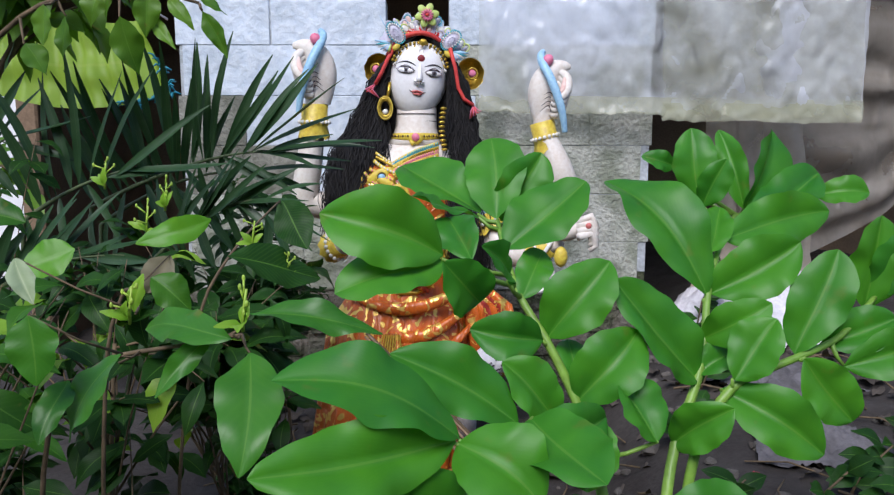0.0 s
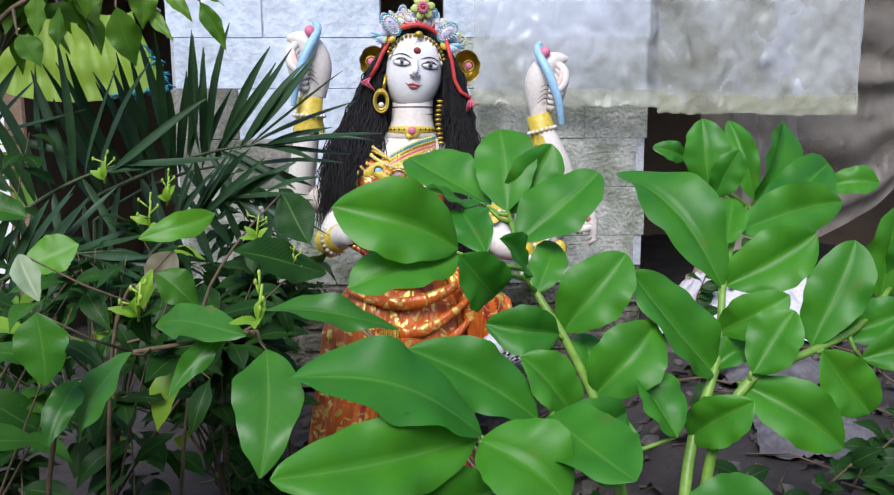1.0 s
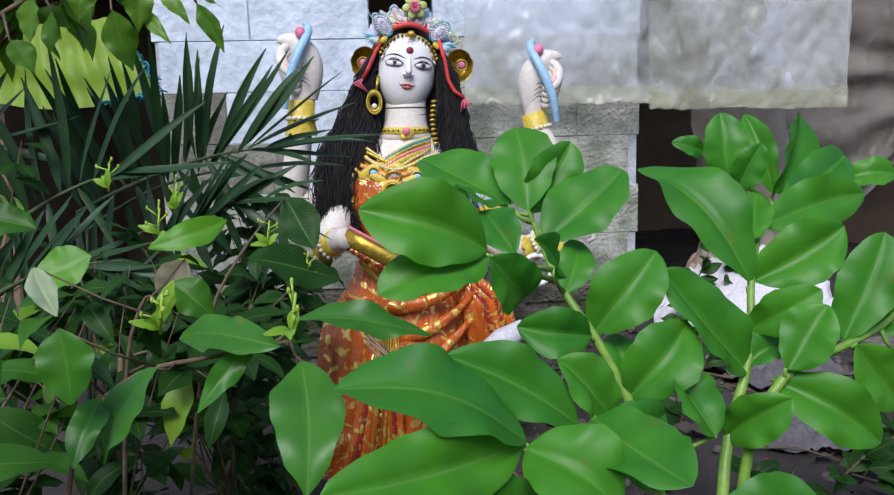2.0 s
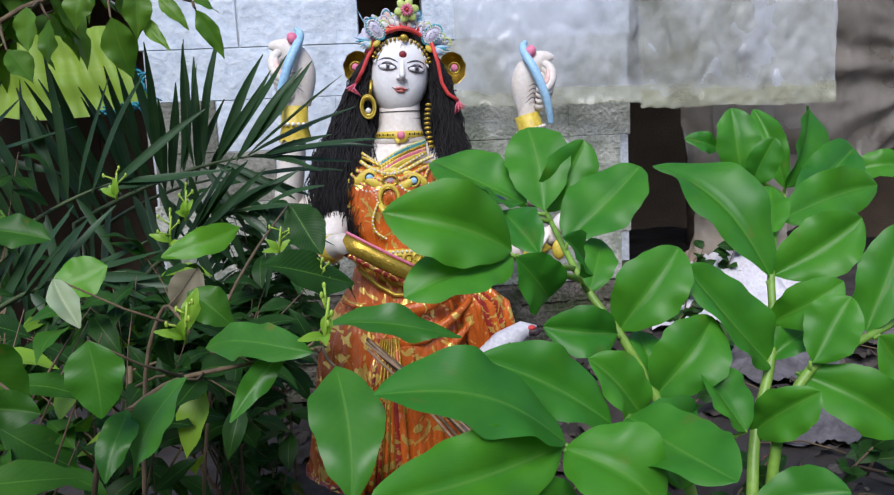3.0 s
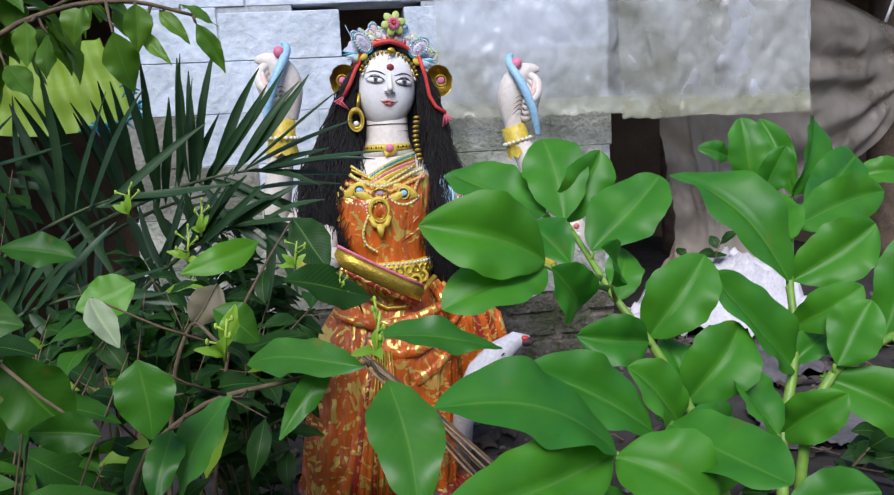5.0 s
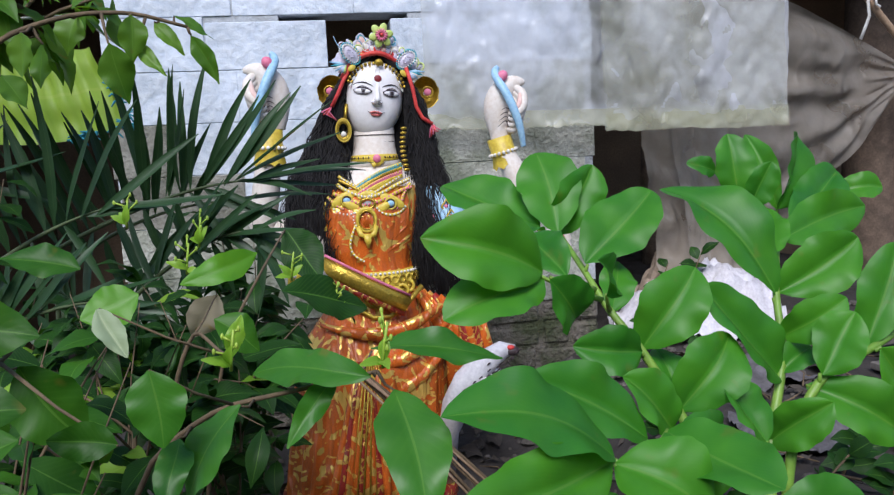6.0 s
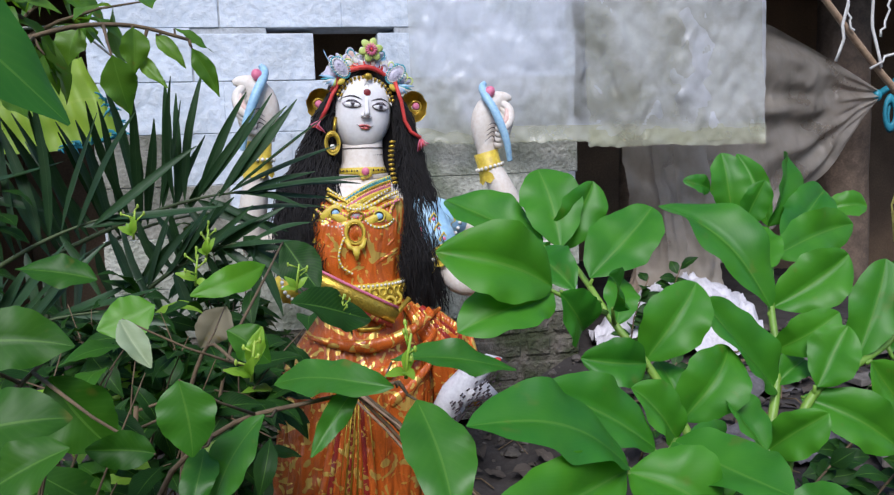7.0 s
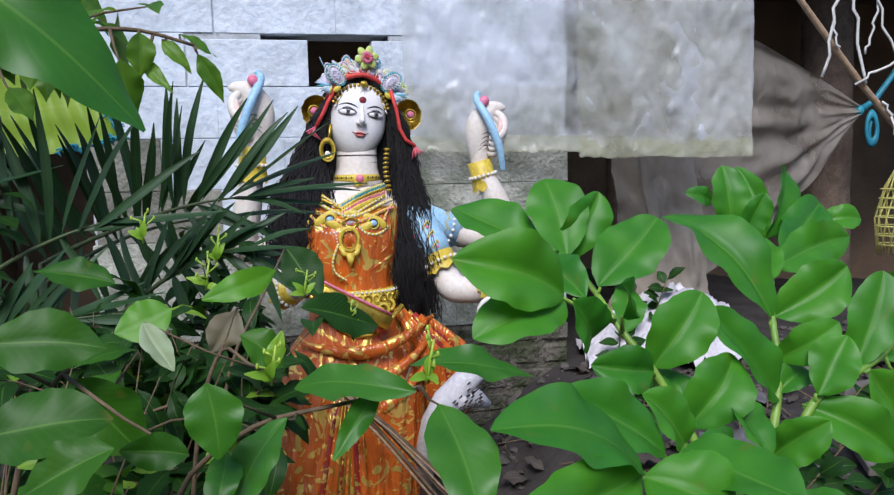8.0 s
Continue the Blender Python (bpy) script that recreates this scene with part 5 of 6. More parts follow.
leafy_plant("ginger_plant", "broad-leaved green plant leaning out sideways", G, (0.27, 0.7, ground_height(0.27, 0.7)),
    [(0.265, 0.72, 0.7), (0.285, 0.735, 0.84), (0.33, 0.755, 0.908), (0.42, 0.77, 0.938), (0.478, 0.79, 0.955), (0.545, 0.84, 0.997)], 0.0068, [
    (0.331, 0.748, 0.918, 0.385, 0.754, 0.986, 0.052, 0),
    (0.323, 0.764, 0.899, 0.431, 0.721, 0.834, 0.058, 0),
    (0.420, 0.776, 0.938, 0.467, 0.795, 1.066, 0.058, 0),
    (0.527, 0.840, 0.981, 0.552, 0.840, 1.099, 0.066, 0),
    (0.421, 0.760, 0.940, 0.485, 0.760, 0.858, 0.055, 0),
    (0.459, 0.800, 0.946, 0.552, 0.800, 0.979, 0.048, 0),
    (0.478, 0.780, 0.924, 0.588, 0.780, 0.945, 0.05, 0),
    (0.548, 0.840, 0.996, 0.585, 0.840, 1.084, 0.050, 0)], M["ginger"], M["green_stem"], arch=0.16, fold=0.4, seed=4)

S = "shrubs beside the statue"
leafy_plant("shrub", "glossy-leaved shrub with arching green twigs", S, (-0.52, 0.75, ground_height(-0.52, 0.75)),
    [(-0.5, 0.74, 0.6), (-0.45, 0.7, 0.9), (-0.36, 0.66, 0.972), (-0.28, 0.64, 0.988), (-0.205, 0.61, 1.008)], 0.0034, [
    (-0.210, 0.598, 1.011, -0.326, 0.663, 1.003, 0.042, 0),
    (-0.207, 0.650, 1.017, -0.072, 0.675, 0.997, 0.037, 0),
    (-0.192, 0.588, 0.996, -0.178, 0.480, 0.923, 0.061, 0),
    (-0.240, 0.637, 0.999, -0.291, 0.602, 0.948, 0.024, 0),
    (-0.396, 0.583, 1.034, -0.388, 0.568, 0.970, 0.050, 0),
    (-0.328, 0.623, 0.983, -0.387, 0.610, 0.901, 0.045, 0),
    (-0.389, 0.630, 0.956, -0.391, 0.576, 0.912, 0.031, 0),
    (-0.451, 0.798, 1.065, -0.509, 0.781, 1.045, 0.051, 0),
    (-0.339, 0.975, 1.083, -0.433, 0.936, 1.052, 0.040, 0)], [M["shrub"]] * 7 + [M["bright"]] * 2, M["twig"], fold=0.16, seed=5, rnd_=0.66, taper=0.24, full=0.44, loose=1.0, wide=0.92)
leafy_plant("shrub", "leafy shrub with large glossy leaves at the thicket edge", S, (-0.62, 0.6, ground_height(-0.62, 0.6)),
    [(-0.6, 0.58, 0.6), (-0.56, 0.56, 0.9), (-0.53, 0.56, 1.03), (-0.5, 0.58, 1.06)], 0.0034, [
    (-0.497, 0.580, 1.046, -0.450, 0.580, 0.979, 0.058, 0),
    (-0.528, 0.450, 1.046, -0.445, 0.450, 1.048, 0.053, 0),
    (-0.556, 0.550, 1.088, -0.468, 0.550, 1.076, 0.053, 0),
    (-0.510, 0.800, 1.095, -0.589, 0.800, 1.118, 0.043, 0),
    (-0.403, 0.500, 1.000, -0.452, 0.500, 1.009, 0.028, 0),
    (-0.438, 0.420, 1.036, -0.497, 0.420, 1.013, 0.038, 0),
    (-0.383, 0.850, 1.019, -0.331, 0.850, 0.980, 0.047, 0)], M["shrub_mid"], M["twig"], fold=0.16, seed=6, rnd_=0.66, taper=0.24, full=0.44, loose=1.0, wide=0.92)
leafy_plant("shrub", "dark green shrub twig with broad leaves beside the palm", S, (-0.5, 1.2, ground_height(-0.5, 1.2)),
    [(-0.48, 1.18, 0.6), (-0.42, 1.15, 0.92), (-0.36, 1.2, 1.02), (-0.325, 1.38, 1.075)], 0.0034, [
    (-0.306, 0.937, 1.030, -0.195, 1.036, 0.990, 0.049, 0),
    (-0.327, 1.396, 1.072, -0.259, 1.320, 0.991, 0.064, 0)], M["shrub_dark_shaded"], M["twig"], fold=0.16, seed=10, rnd_=0.66, taper=0.24, full=0.44)
leafy_plant("shrub", "shrub twig with pale curled and dry leaves", S, (-0.47, 0.85, ground_height(-0.47, 0.85)),
    [(-0.46, 0.84, 0.7), (-0.43, 0.82, 0.95), (-0.4, 0.82, 1.02), (-0.37, 0.78, 1.0), (-0.343, 0.7, 1.008)], 0.003, [
    (-0.462, 0.690, 1.071, -0.435, 0.663, 1.026, 0.020, 0),
    (-0.392, 0.951, 1.034, -0.425, 0.952, 0.978, 0.039, 0),
    (-0.343, 0.699, 1.010, -0.333, 0.698, 1.053, 0.014, 0)], [M["pale_leaf"], M["withered"], M["young"]], M["twig"], fold=0.5, seed=7, rnd_=0.7, taper=0.3, full=0.46)


def sprig(at, seed):
    """A tip of young leaves and buds."""
    p = thing("flower_sprig", at, "yellow-green budding sprig on the shrub", "sprig", "budding sprigs")
    rnd = random.Random(seed)
    a = Vector(at)
    s = Shape()
    s.tube([a, a + Vector((0.002, -0.002, 0.02)), a + Vector((0.006, -0.004, 0.042))], [0.0018, 0.0016, 0.0012], 6)
    for k in range(4):
        b = a + Vector((0.003, -0.002, 0.016 + 0.007 * k))
        e = b + Vector((rnd.uniform(-0.016, 0.016), rnd.uniform(-0.014, 0.006), rnd.uniform(0.004, 0.014)))
        s.tube([b, e], 0.0012, 5)
        s.ball(e, (0.0019, 0.0019, 0.0034), 0, 7, 5)
    part("flower_head", s, M["green_young"], p)
    for k in range(3):
        d = Vector((rnd.uniform(-1, 1), rnd.uniform(-0.6, 0.2), rnd.uniform(0.1, 0.9))).normalized()
        part("leaf", blade(a + Vector((0, 0, 0.006)), a + d * rnd.uniform(0.018, 0.034), 0.009, 0, 0.1, 0.3, nu=8, nv=4, seed=seed * 10 + k), M["young"], p)


M["green_young"] = matte("young green bud", (0.36, 0.5, 0.06), (0.26, 0.42, 0.04), rough=0.5)
for k, q in enumerate(((-0.2, 0.595, 1.015), (-0.344, 0.685, 1.0), (-0.43, 0.97, 1.06), (-0.42, 1.02, 1.09), (-0.3, 1.05, 1.03), (-0.5, 0.5, 1.0), (-0.52, 1.05, 1.12), (-0.24, 1.0, 0.99))):
    sprig(q, 30 + k)


def scatter_shrub(name, label, base, centre, size, count, m, seed, length=(0.06, 0.11), hang=0.3, group=S, trunk=0.006, twigs=16, young=0.0):
    """A bush: trunk, twigs, and leaves set along the twigs."""
    p = thing(name, base, label, "shrub" if name == "shrub" else "tree", group)
    rnd = random.Random(seed)
    base, c, sz = Vector(base), Vector(centre), Vector(size)
    shapes = [blade((0, 0, 0), (0, 1, 0), w, 0, a, f, 0.0, 0.03, 10, 4, 0.05, 0.8, seed + i, (0, 0, 1)) for i, (w, a, f) in enumerate(((0.42, 0.1, 0.2), (0.36, 0.16, 0.3), (0.46, 0.06, 0.15), (0.32, 0.2, 0.25)))]
    meshes = [q.data("leaf", [m]) for q in shapes]
    fresh = [q.data("leaf", [M["young"]]) for q in shapes[:2]]
    lines = []
    s = Shape()
    top = c + Vector((0, 0, -sz.z * 0.5))
    sway = rnd.uniform(-0.04, 0.04)
    if name == "tree":
        knee = Vector((base.x * 0.85 + top.x * 0.15, base.y, base.z + 0.72 * (top.z - base.z)))
        line = [base.lerp(knee, u / 5).lerp(knee.lerp(top, u / 5), u / 5) for u in range(6)]
    else:
        line = [base, base.lerp(top, 0.5) + Vector((sway, 0, 0)), top]
    s.tube(line, [trunk * (1 - 0.4 * i / (len(line) - 1)) for i in range(len(line))], 8)
    part("trunk", s, M["twig"], p)
    for k in range(twigs):
        end = c + Vector((rnd.uniform(-1, 1) * sz.x, rnd.uniform(-1, 1) * sz.y, rnd.uniform(-0.9, 1) * sz.z))
        a = rnd.uniform(0.4, 1.0)
        a = line[-1].lerp(line[-2], (1 - a) * 1.6) if name == "tree" else base.lerp(top, a)
        mid = a.lerp(end, 0.5) + Vector((rnd.uniform(-0.04, 0.04), rnd.uniform(-0.04, 0.04), 0.05))
        s = Shape()
        pts = [a.lerp(mid, u / 4).lerp(mid.lerp(end, u / 4), u / 4) for u in range(5)]
        s.tube(pts, [trunk * 0.4, trunk * 0.34, trunk * 0.28, trunk * 0.2, trunk * 0.12], 6)
        part("twig", s, M["twig"], p)
        lines.append(pts)
    for k in range(count):
        pts = lines[k % len(lines)]
        u = 1.0 - 0.75 * rnd.random() ** 1.5
        i = min(3, int(u * 4))
        at = pts[i].lerp(pts[i + 1], u * 4 - i)
        yaw, pitch = rnd.uniform(0, 2 * math.pi), -hang + rnd.gauss(0, 0.45)
        d = Vector((math.cos(yaw) * math.cos(pitch), math.sin(yaw) * math.cos(pitch), math.sin(pitch)))
        n = Vector((rnd.uniform(-0.35, 0.35), -0.45 + rnd.uniform(-0.3, 0.3), 1.0))
        n = (n - n.dot(d) * d).normalized()
        x = d.cross(n)
        size_ = rnd.uniform(*length)
        mat = Matrix((x, d, n)).transposed().to_4x4()
        me = rnd.choice(fresh) if rnd.random() < young else rnd.choice(meshes)
        ob = new("leaf", me)
        ob.parent = p
        ob.matrix_basis = Matrix.Translation(at - base) @ mat @ Matrix.Scale(size_, 4)
    return p


scatter_shrub("shrub", "dense dark green shrub with oval leaves", (-0.62, 1.15, ground_height(-0.62, 1.15)), (-0.55, 1.12, 0.92), (0.3, 0.2, 0.12), 120, M["shrub_dark_shaded"], 11, young=0.1)
scatter_shrub("shrub", "dark green shrub with oval leaves under the palm", (-0.4, 1.35, ground_height(-0.4, 1.35)), (-0.5, 1.35, 0.88), (0.18, 0.2, 0.13), 190, M["shrub_dark_shaded"], 12, young=0.04)
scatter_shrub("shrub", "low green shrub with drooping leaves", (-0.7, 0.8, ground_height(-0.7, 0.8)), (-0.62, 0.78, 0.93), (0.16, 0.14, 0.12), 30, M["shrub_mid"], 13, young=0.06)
scatter_shrub("shrub", "green shrub with leafy tips at the thicket edge", (-0.95, 1.4, ground_height(-0.95, 1.4)), (-0.92, 1.4, 1.0), (0.22, 0.2, 0.22), 110, M["shrub_dark_shaded"], 14)
scatter_shrub("tree", "small tree with drooping yellow-green leaves", (-1.28, 1.62, ground_height(-1.28, 1.62)), (-0.76, 1.44, 1.54), (0.3, 0.14, 0.08), 95, M["tree"], 15, (0.09, 0.14), 0.6, "", 0.013, 14)
scatter_shrub("tree", "leafy tree with small dark leaves", (-1.75, 2.3, ground_height(-1.75, 2.3)), (-1.6, 2.3, 1.45), (0.4, 0.25, 0.5), 150, M["tree"], 16, (0.06, 0.12), 0.5, "", 0.02, 18)

# Two added bushes: their dark leaves stand for black shade in the hollow.
scatter_shrub("shrub", "added dark bush standing for the black shade low in the thicket", (-0.5, 1.75, ground_height(-0.5, 1.75)), (-0.66, 1.7, 0.66), (0.24, 0.16, 0.26), 230, M["shrub_dark_shaded"], 17)
scatter_shrub("shrub", "added dark bush standing for the deep shade beside the stems", (-0.95, 1.15, ground_height(-0.95, 1.15)), (-0.86, 1.15, 0.7), (0.22, 0.2, 0.28), 200, M["shrub_dark_shaded"], 18)

# Added undergrowth, dark in place of the shade under the shrub.
scatter_shrub("shrub", "added dark undergrowth standing for the black shade beneath the shrub", (-0.35, 1.05, ground_height(-0.35, 1.05)), (-0.66, 1.02, 0.55), (0.2, 0.14, 0.2), 150, M["shrub_dark_shaded"], 19)

scatter_shrub("shrub", "dark leafy bush against the side of the statue", (-0.42, 1.9, ground_height(-0.42, 1.9)), (-0.5, 1.92, 0.9), (0.16, 0.1, 0.2), 250, M["shrub_dark_shaded"], 20)

# Added weeds: dark leaves cover soil that should lie in black shade.
scatter_shrub("shrub", "added low dark weeds standing for shade at the foot of the statue", (-0.47, 1.78, ground_height(-0.47, 1.78)), (-0.47, 1.78, 0.38), (0.07, 0.1, 0.16), 110, M["shrub_dark_shaded"], 23)

leafy_plant("tree", "slender leaning sapling with large drooping leaves", "", (-1.02, 1.5, ground_height(-1.02, 1.5)),
    [(-1.06, 1.46, 0.8), (-1.0, 1.4, 1.25), (-0.78, 1.35, 1.43), (-0.656, 1.36, 1.47), (-0.56, 1.38, 1.475), (-0.47, 1.4, 1.45)], 0.006, [
    (-0.583, 1.299, 1.410, -0.562, 1.330, 1.312, 0.059, 0),
    (-0.466, 1.404, 1.437, -0.426, 1.413, 1.348, 0.035, 0),
    (-0.558, 1.393, 1.422, -0.507, 1.366, 1.361, 0.026, 0),
    (-0.525, 1.393, 1.459, -0.476, 1.380, 1.399, 0.030, 0),
    (-0.562, 1.369, 1.468, -0.560, 1.369, 1.382, 0.051, 0),
    (-0.502, 1.456, 1.479, -0.433, 1.467, 1.441, 0.025, 0),
    (-0.701, 1.350, 1.419, -0.713, 1.350, 1.345, 0.045, 0),
    (-0.718, 1.300, 1.431, -0.720, 1.300, 1.360, 0.057, 0),
    (-0.756, 1.300, 1.363, -0.717, 1.300, 1.309, 0.049, 0),
    (-0.654, 1.400, 1.474, -0.681, 1.400, 1.406, 0.058, 0)], M["tree"], M["twig"], seed=9, rnd_=0.78, taper=0.5, full=0.4, loose=1.4, wide=0.92)

# one leaf hanging close by
leafy_plant("shrub", "overhanging glossy leaf on a green twig", S, (-0.75, 0.5, ground_height(-0.75, 0.5)),
    [(-0.74, 0.45, 0.8), (-0.7, 0.36, 1.2), (-0.6, 0.29, 1.345), (-0.5, 0.28, 1.325)], 0.006, [
    (-0.495, 0.285, 1.315, -0.384, 0.293, 1.238, 0.04, 0)], M["shrub"], M["twig"], seed=8, rnd_=0.66, taper=0.2, full=0.5, loose=0.2)


def palm(base, fronds, seed, label):
    """Each frond: three points of its rib, count of leaflets, their length."""
    p = thing("palm", base, label, "palm", "young palms")
    rnd = random.Random(seed)
    b = Vector(base)
    for k, (q0, q1, q2, n, size, lean, spread) in enumerate(fronds):
        q0, q1, q2 = Vector(q0), Vector(q1), Vector(q2)
        low = [b.lerp(q0, u / 3) for u in range(3)]
        pts = low + [q0.lerp(q1, u / 10).lerp(q1.lerp(q2, u / 10), u / 10) for u in range(11)]
        s = Shape()
        s.tube(pts, [0.007 - 0.0004 * i for i in range(len(pts))], 6)
        f = part("frond_rib", s, M["green_stem_dark"], p)
        rib = pts[3:]
        for j in range(n):
            u = (j + rnd.random()) / n
            i = min(9, int(u * 10))
            at = rib[i].lerp(rib[i + 1], u * 10 - i)
            if j % 3:
                a = lean + 18 * (u - 0.5) + (70 + spread) * u ** 3 + rnd.gauss(0, 6)
                length = size * rnd.uniform(0.85, 1.12) * (1 - 0.12 * u * u)
            else:
                a = 176 - 90 * u ** 2 + rnd.gauss(0, 12)
                length = size * rnd.uniform(0.45, 0.75)
            out = Vector((math.sin(radians(a)), rnd.gauss(-0.08, 0.16), math.cos(radians(a)))).normalized()
            part("leaflet", blade(at, at + out * length, rnd.uniform(0.014, 0.021), rnd.uniform(-35, 35), rnd.uniform(-0.02, 0.04), 0.45, 0.02, 0.002, 7, 2, 0.0, 0.5, seed * 1000 + k * 60 + j, taper=0.5), M["palm"], f)
    return p


M["green_stem_dark"] = matte("dull green rib", (0.09, 0.12, 0.05), (0.05, 0.08, 0.03), rough=0.6)
palm((-0.9, 1.78, ground_height(-0.9, 1.78)), (
    ((-0.845, 1.72, 1.032), (-0.56, 1.67, 1.17), (-0.395, 1.64, 1.165), 40, 0.285, -14, 40),
    ((-0.86, 1.8, 0.98), (-0.66, 1.76, 1.12), (-0.46, 1.72, 1.12), 14, 0.26, -20, 30),
    ((-0.7, 1.68, 0.9), (-0.5, 1.58, 1.08), (-0.38, 1.56, 1.06), 26, 0.2, 40, 70)), 21, "young palm with stiff dark pointed leaflets")
palm((-1.0, 1.56, ground_height(-1.0, 1.56)), (
    ((-0.9, 1.52, 1.02), (-0.78, 1.48, 1.1), (-0.66, 1.46, 1.13), 15, 0.27, -18, 30),
    ((-1.1, 1.55, 0.95), (-1.05, 1.55, 1.15), (-0.9, 1.5, 1.2), 14, 0.22, -30, 40),
    ((-0.95, 1.4, 0.85), (-0.8, 1.34, 0.98), (-0.6, 1.3, 0.98), 26, 0.2, 30, 60)), 22, "young palm with narrow drooping leaflets in the thicket")


def green_sheet():
    """A ribbed sheet sagging from the tree, with a frayed edge."""
    s, rows = Shape(), []
    n, k = 34, 18
    for i in range(k + 1):
        v = i / k
        row = []
        for j in range(n + 1):
            h = j / n
            p = Vector((-1.22 + 0.43 * h + 0.09 * h * v, 1.95 - 0.06 * v, 1.52 - 0.02 * h - v * (0.19 + 0.03 * math.sin(3 * h))))
            p += Vector((0, -0.012 * math.sin(j * 1.5) + 0.03 * noise.noise((h * 4, v * 3, 0)), -0.02 * math.sin(math.pi * h)))
            row.append(p)
            s.uv.append((v, h))
        rows.append(row)
    s.rings(rows, False)
    t = thing("ribbed_sheet", (-1.12, 1.95, 1.5), "yellow-green ribbed plastic sheet with a frayed cyan edge", "plastic sheet")
    part("panel", s, M["film_green"], t)
    f, rnd = Shape(), random.Random(5)
    for q in range(70):
        h = 0.72 + 0.28 * rnd.random()
        v = 1.0 if q % 3 else rnd.uniform(0.55, 1)
        if v < 1:
            h = 1.0
        p = Vector((-1.22 + 0.43 * h + 0.09 * h * v, 1.95 - 0.06 * v, 1.52 - 0.02 * h - v * (0.19 + 0.03 * math.sin(3 * h)) - 0.02 * math.sin(math.pi * h)))
        e = p + Vector((rnd.uniform(-0.02, 0.03), rnd.uniform(-0.02, 0.01), rnd.uniform(-0.02, 0.02)))
        f.tube([p, p.lerp(e, 0.5) + Vector((0, 0, 0.006)), e], [0.0035, 0.003, 0.0015], 4)
    part("fringe", f, M["cyan"], t, "frayed cyan fibres")
    c = Shape()
    c.tube([(-1.1, 1.95, 1.515), (-1.0, 1.75, 1.53), (-0.8, 1.46, 1.5)], 0.003, 5)
    c.tube([(-0.72, 1.945, 1.5), (-0.74, 1.7, 1.53), (-0.78, 1.45, 1.48)], 0.003, 5)
    part("cord", c, M["string"], t)


green_sheet()


# ---- litter on the ground ----
def crumpled(name, m, label, category, centre, sx, sy, high, seed, turn=0.0, rough=5.0):
    s, rows, n = Shape(), [], 40
    c, t = Vector(centre), Matrix.Rotation(turn, 3, "Z")
    for i in range(n + 1):
        row = []
        for j in range(n + 1):
            u, v = 2 * j / n - 1, 2 * i / n - 1
            edge = 1 + 0.14 * noise.noise((math.atan2(v, u) * 1.7, seed, 0))
            q = t @ Vector((u * sx * edge, v * sy * edge, 0))
            x, y = c.x + q.x, c.y + q.y
            z = high * max(0.0, 1 - 0.8 * (u * u + v * v)) + 0.4 * high * abs(noise.noise((u * rough * 0.5, v * rough * 0.5, seed))) + 0.22 * high * noise.noise((u * rough * 1.7, v * rough * 1.7, seed + 4)) + 0.1 * high * noise.noise((u * rough * 4, v * rough * 4, seed))
            row.append((x, y, ground_height(x, y) + 0.012 + max(0.0, z)))
        rows.append(row)
    s.rings(rows, False)
    return tagged(part(name, s, m), label, category)


crumpled("white_cloth", M["cloth"], "crumpled white cloth heaped on the ground", "cloth", (1.2, 2.84, 0), 0.33, 0.25, 0.17, 1.0, -0.25, 8)
crumpled("packing_paper", M["tan_sheet"], "crumpled tan packing paper behind the cloth", "paper", (1.3, 3.12, 0), 0.24, 0.12, 0.26, 2.0, 0.1, 5)
crumpled("paper_sheet", M["grey_sheet"], "dusty grey crumpled paper on the ground", "paper", (1.06, 2.25, 0), 0.2, 0.16, 0.06, 3.0, 0.3, 5)
crumpled("paper_sheet", M["grey_sheet"], "dusty grey torn paper beside the plants", "paper", (0.95, 1.72, 0), 0.16, 0.12, 0.05, 5.0, -0.3, 6)
crumpled("red_wrapper", M["red"], "crumpled red wrapper on the soil", "wrapper", (0.72, 1.58, 0), 0.02, 0.016, 0.018, 6.0)


def board(x, y, yaw, length, w, rise, label):
    s = Shape()
    s.box(pose(x, y, ground_height(x, y) + 0.02 + rise, rise * 60, 0, yaw), length, w, 0.025, 0.003)
    tagged(part("board", s, M["grey_wood"], smooth=False), label, "board", "boards on the ground")


for q in ((1.25, 1.75, 62, 0.55, 0.07, 0.0), (1.35, 1.7, 75, 0.5, 0.06, 0.03), (1.75, 2.4, 15, 0.7, 0.08, 0.04), (1.85, 2.2, 8, 0.7, 0.07, 0.0)):
    board(*q, "weathered grey board lying on the soil")


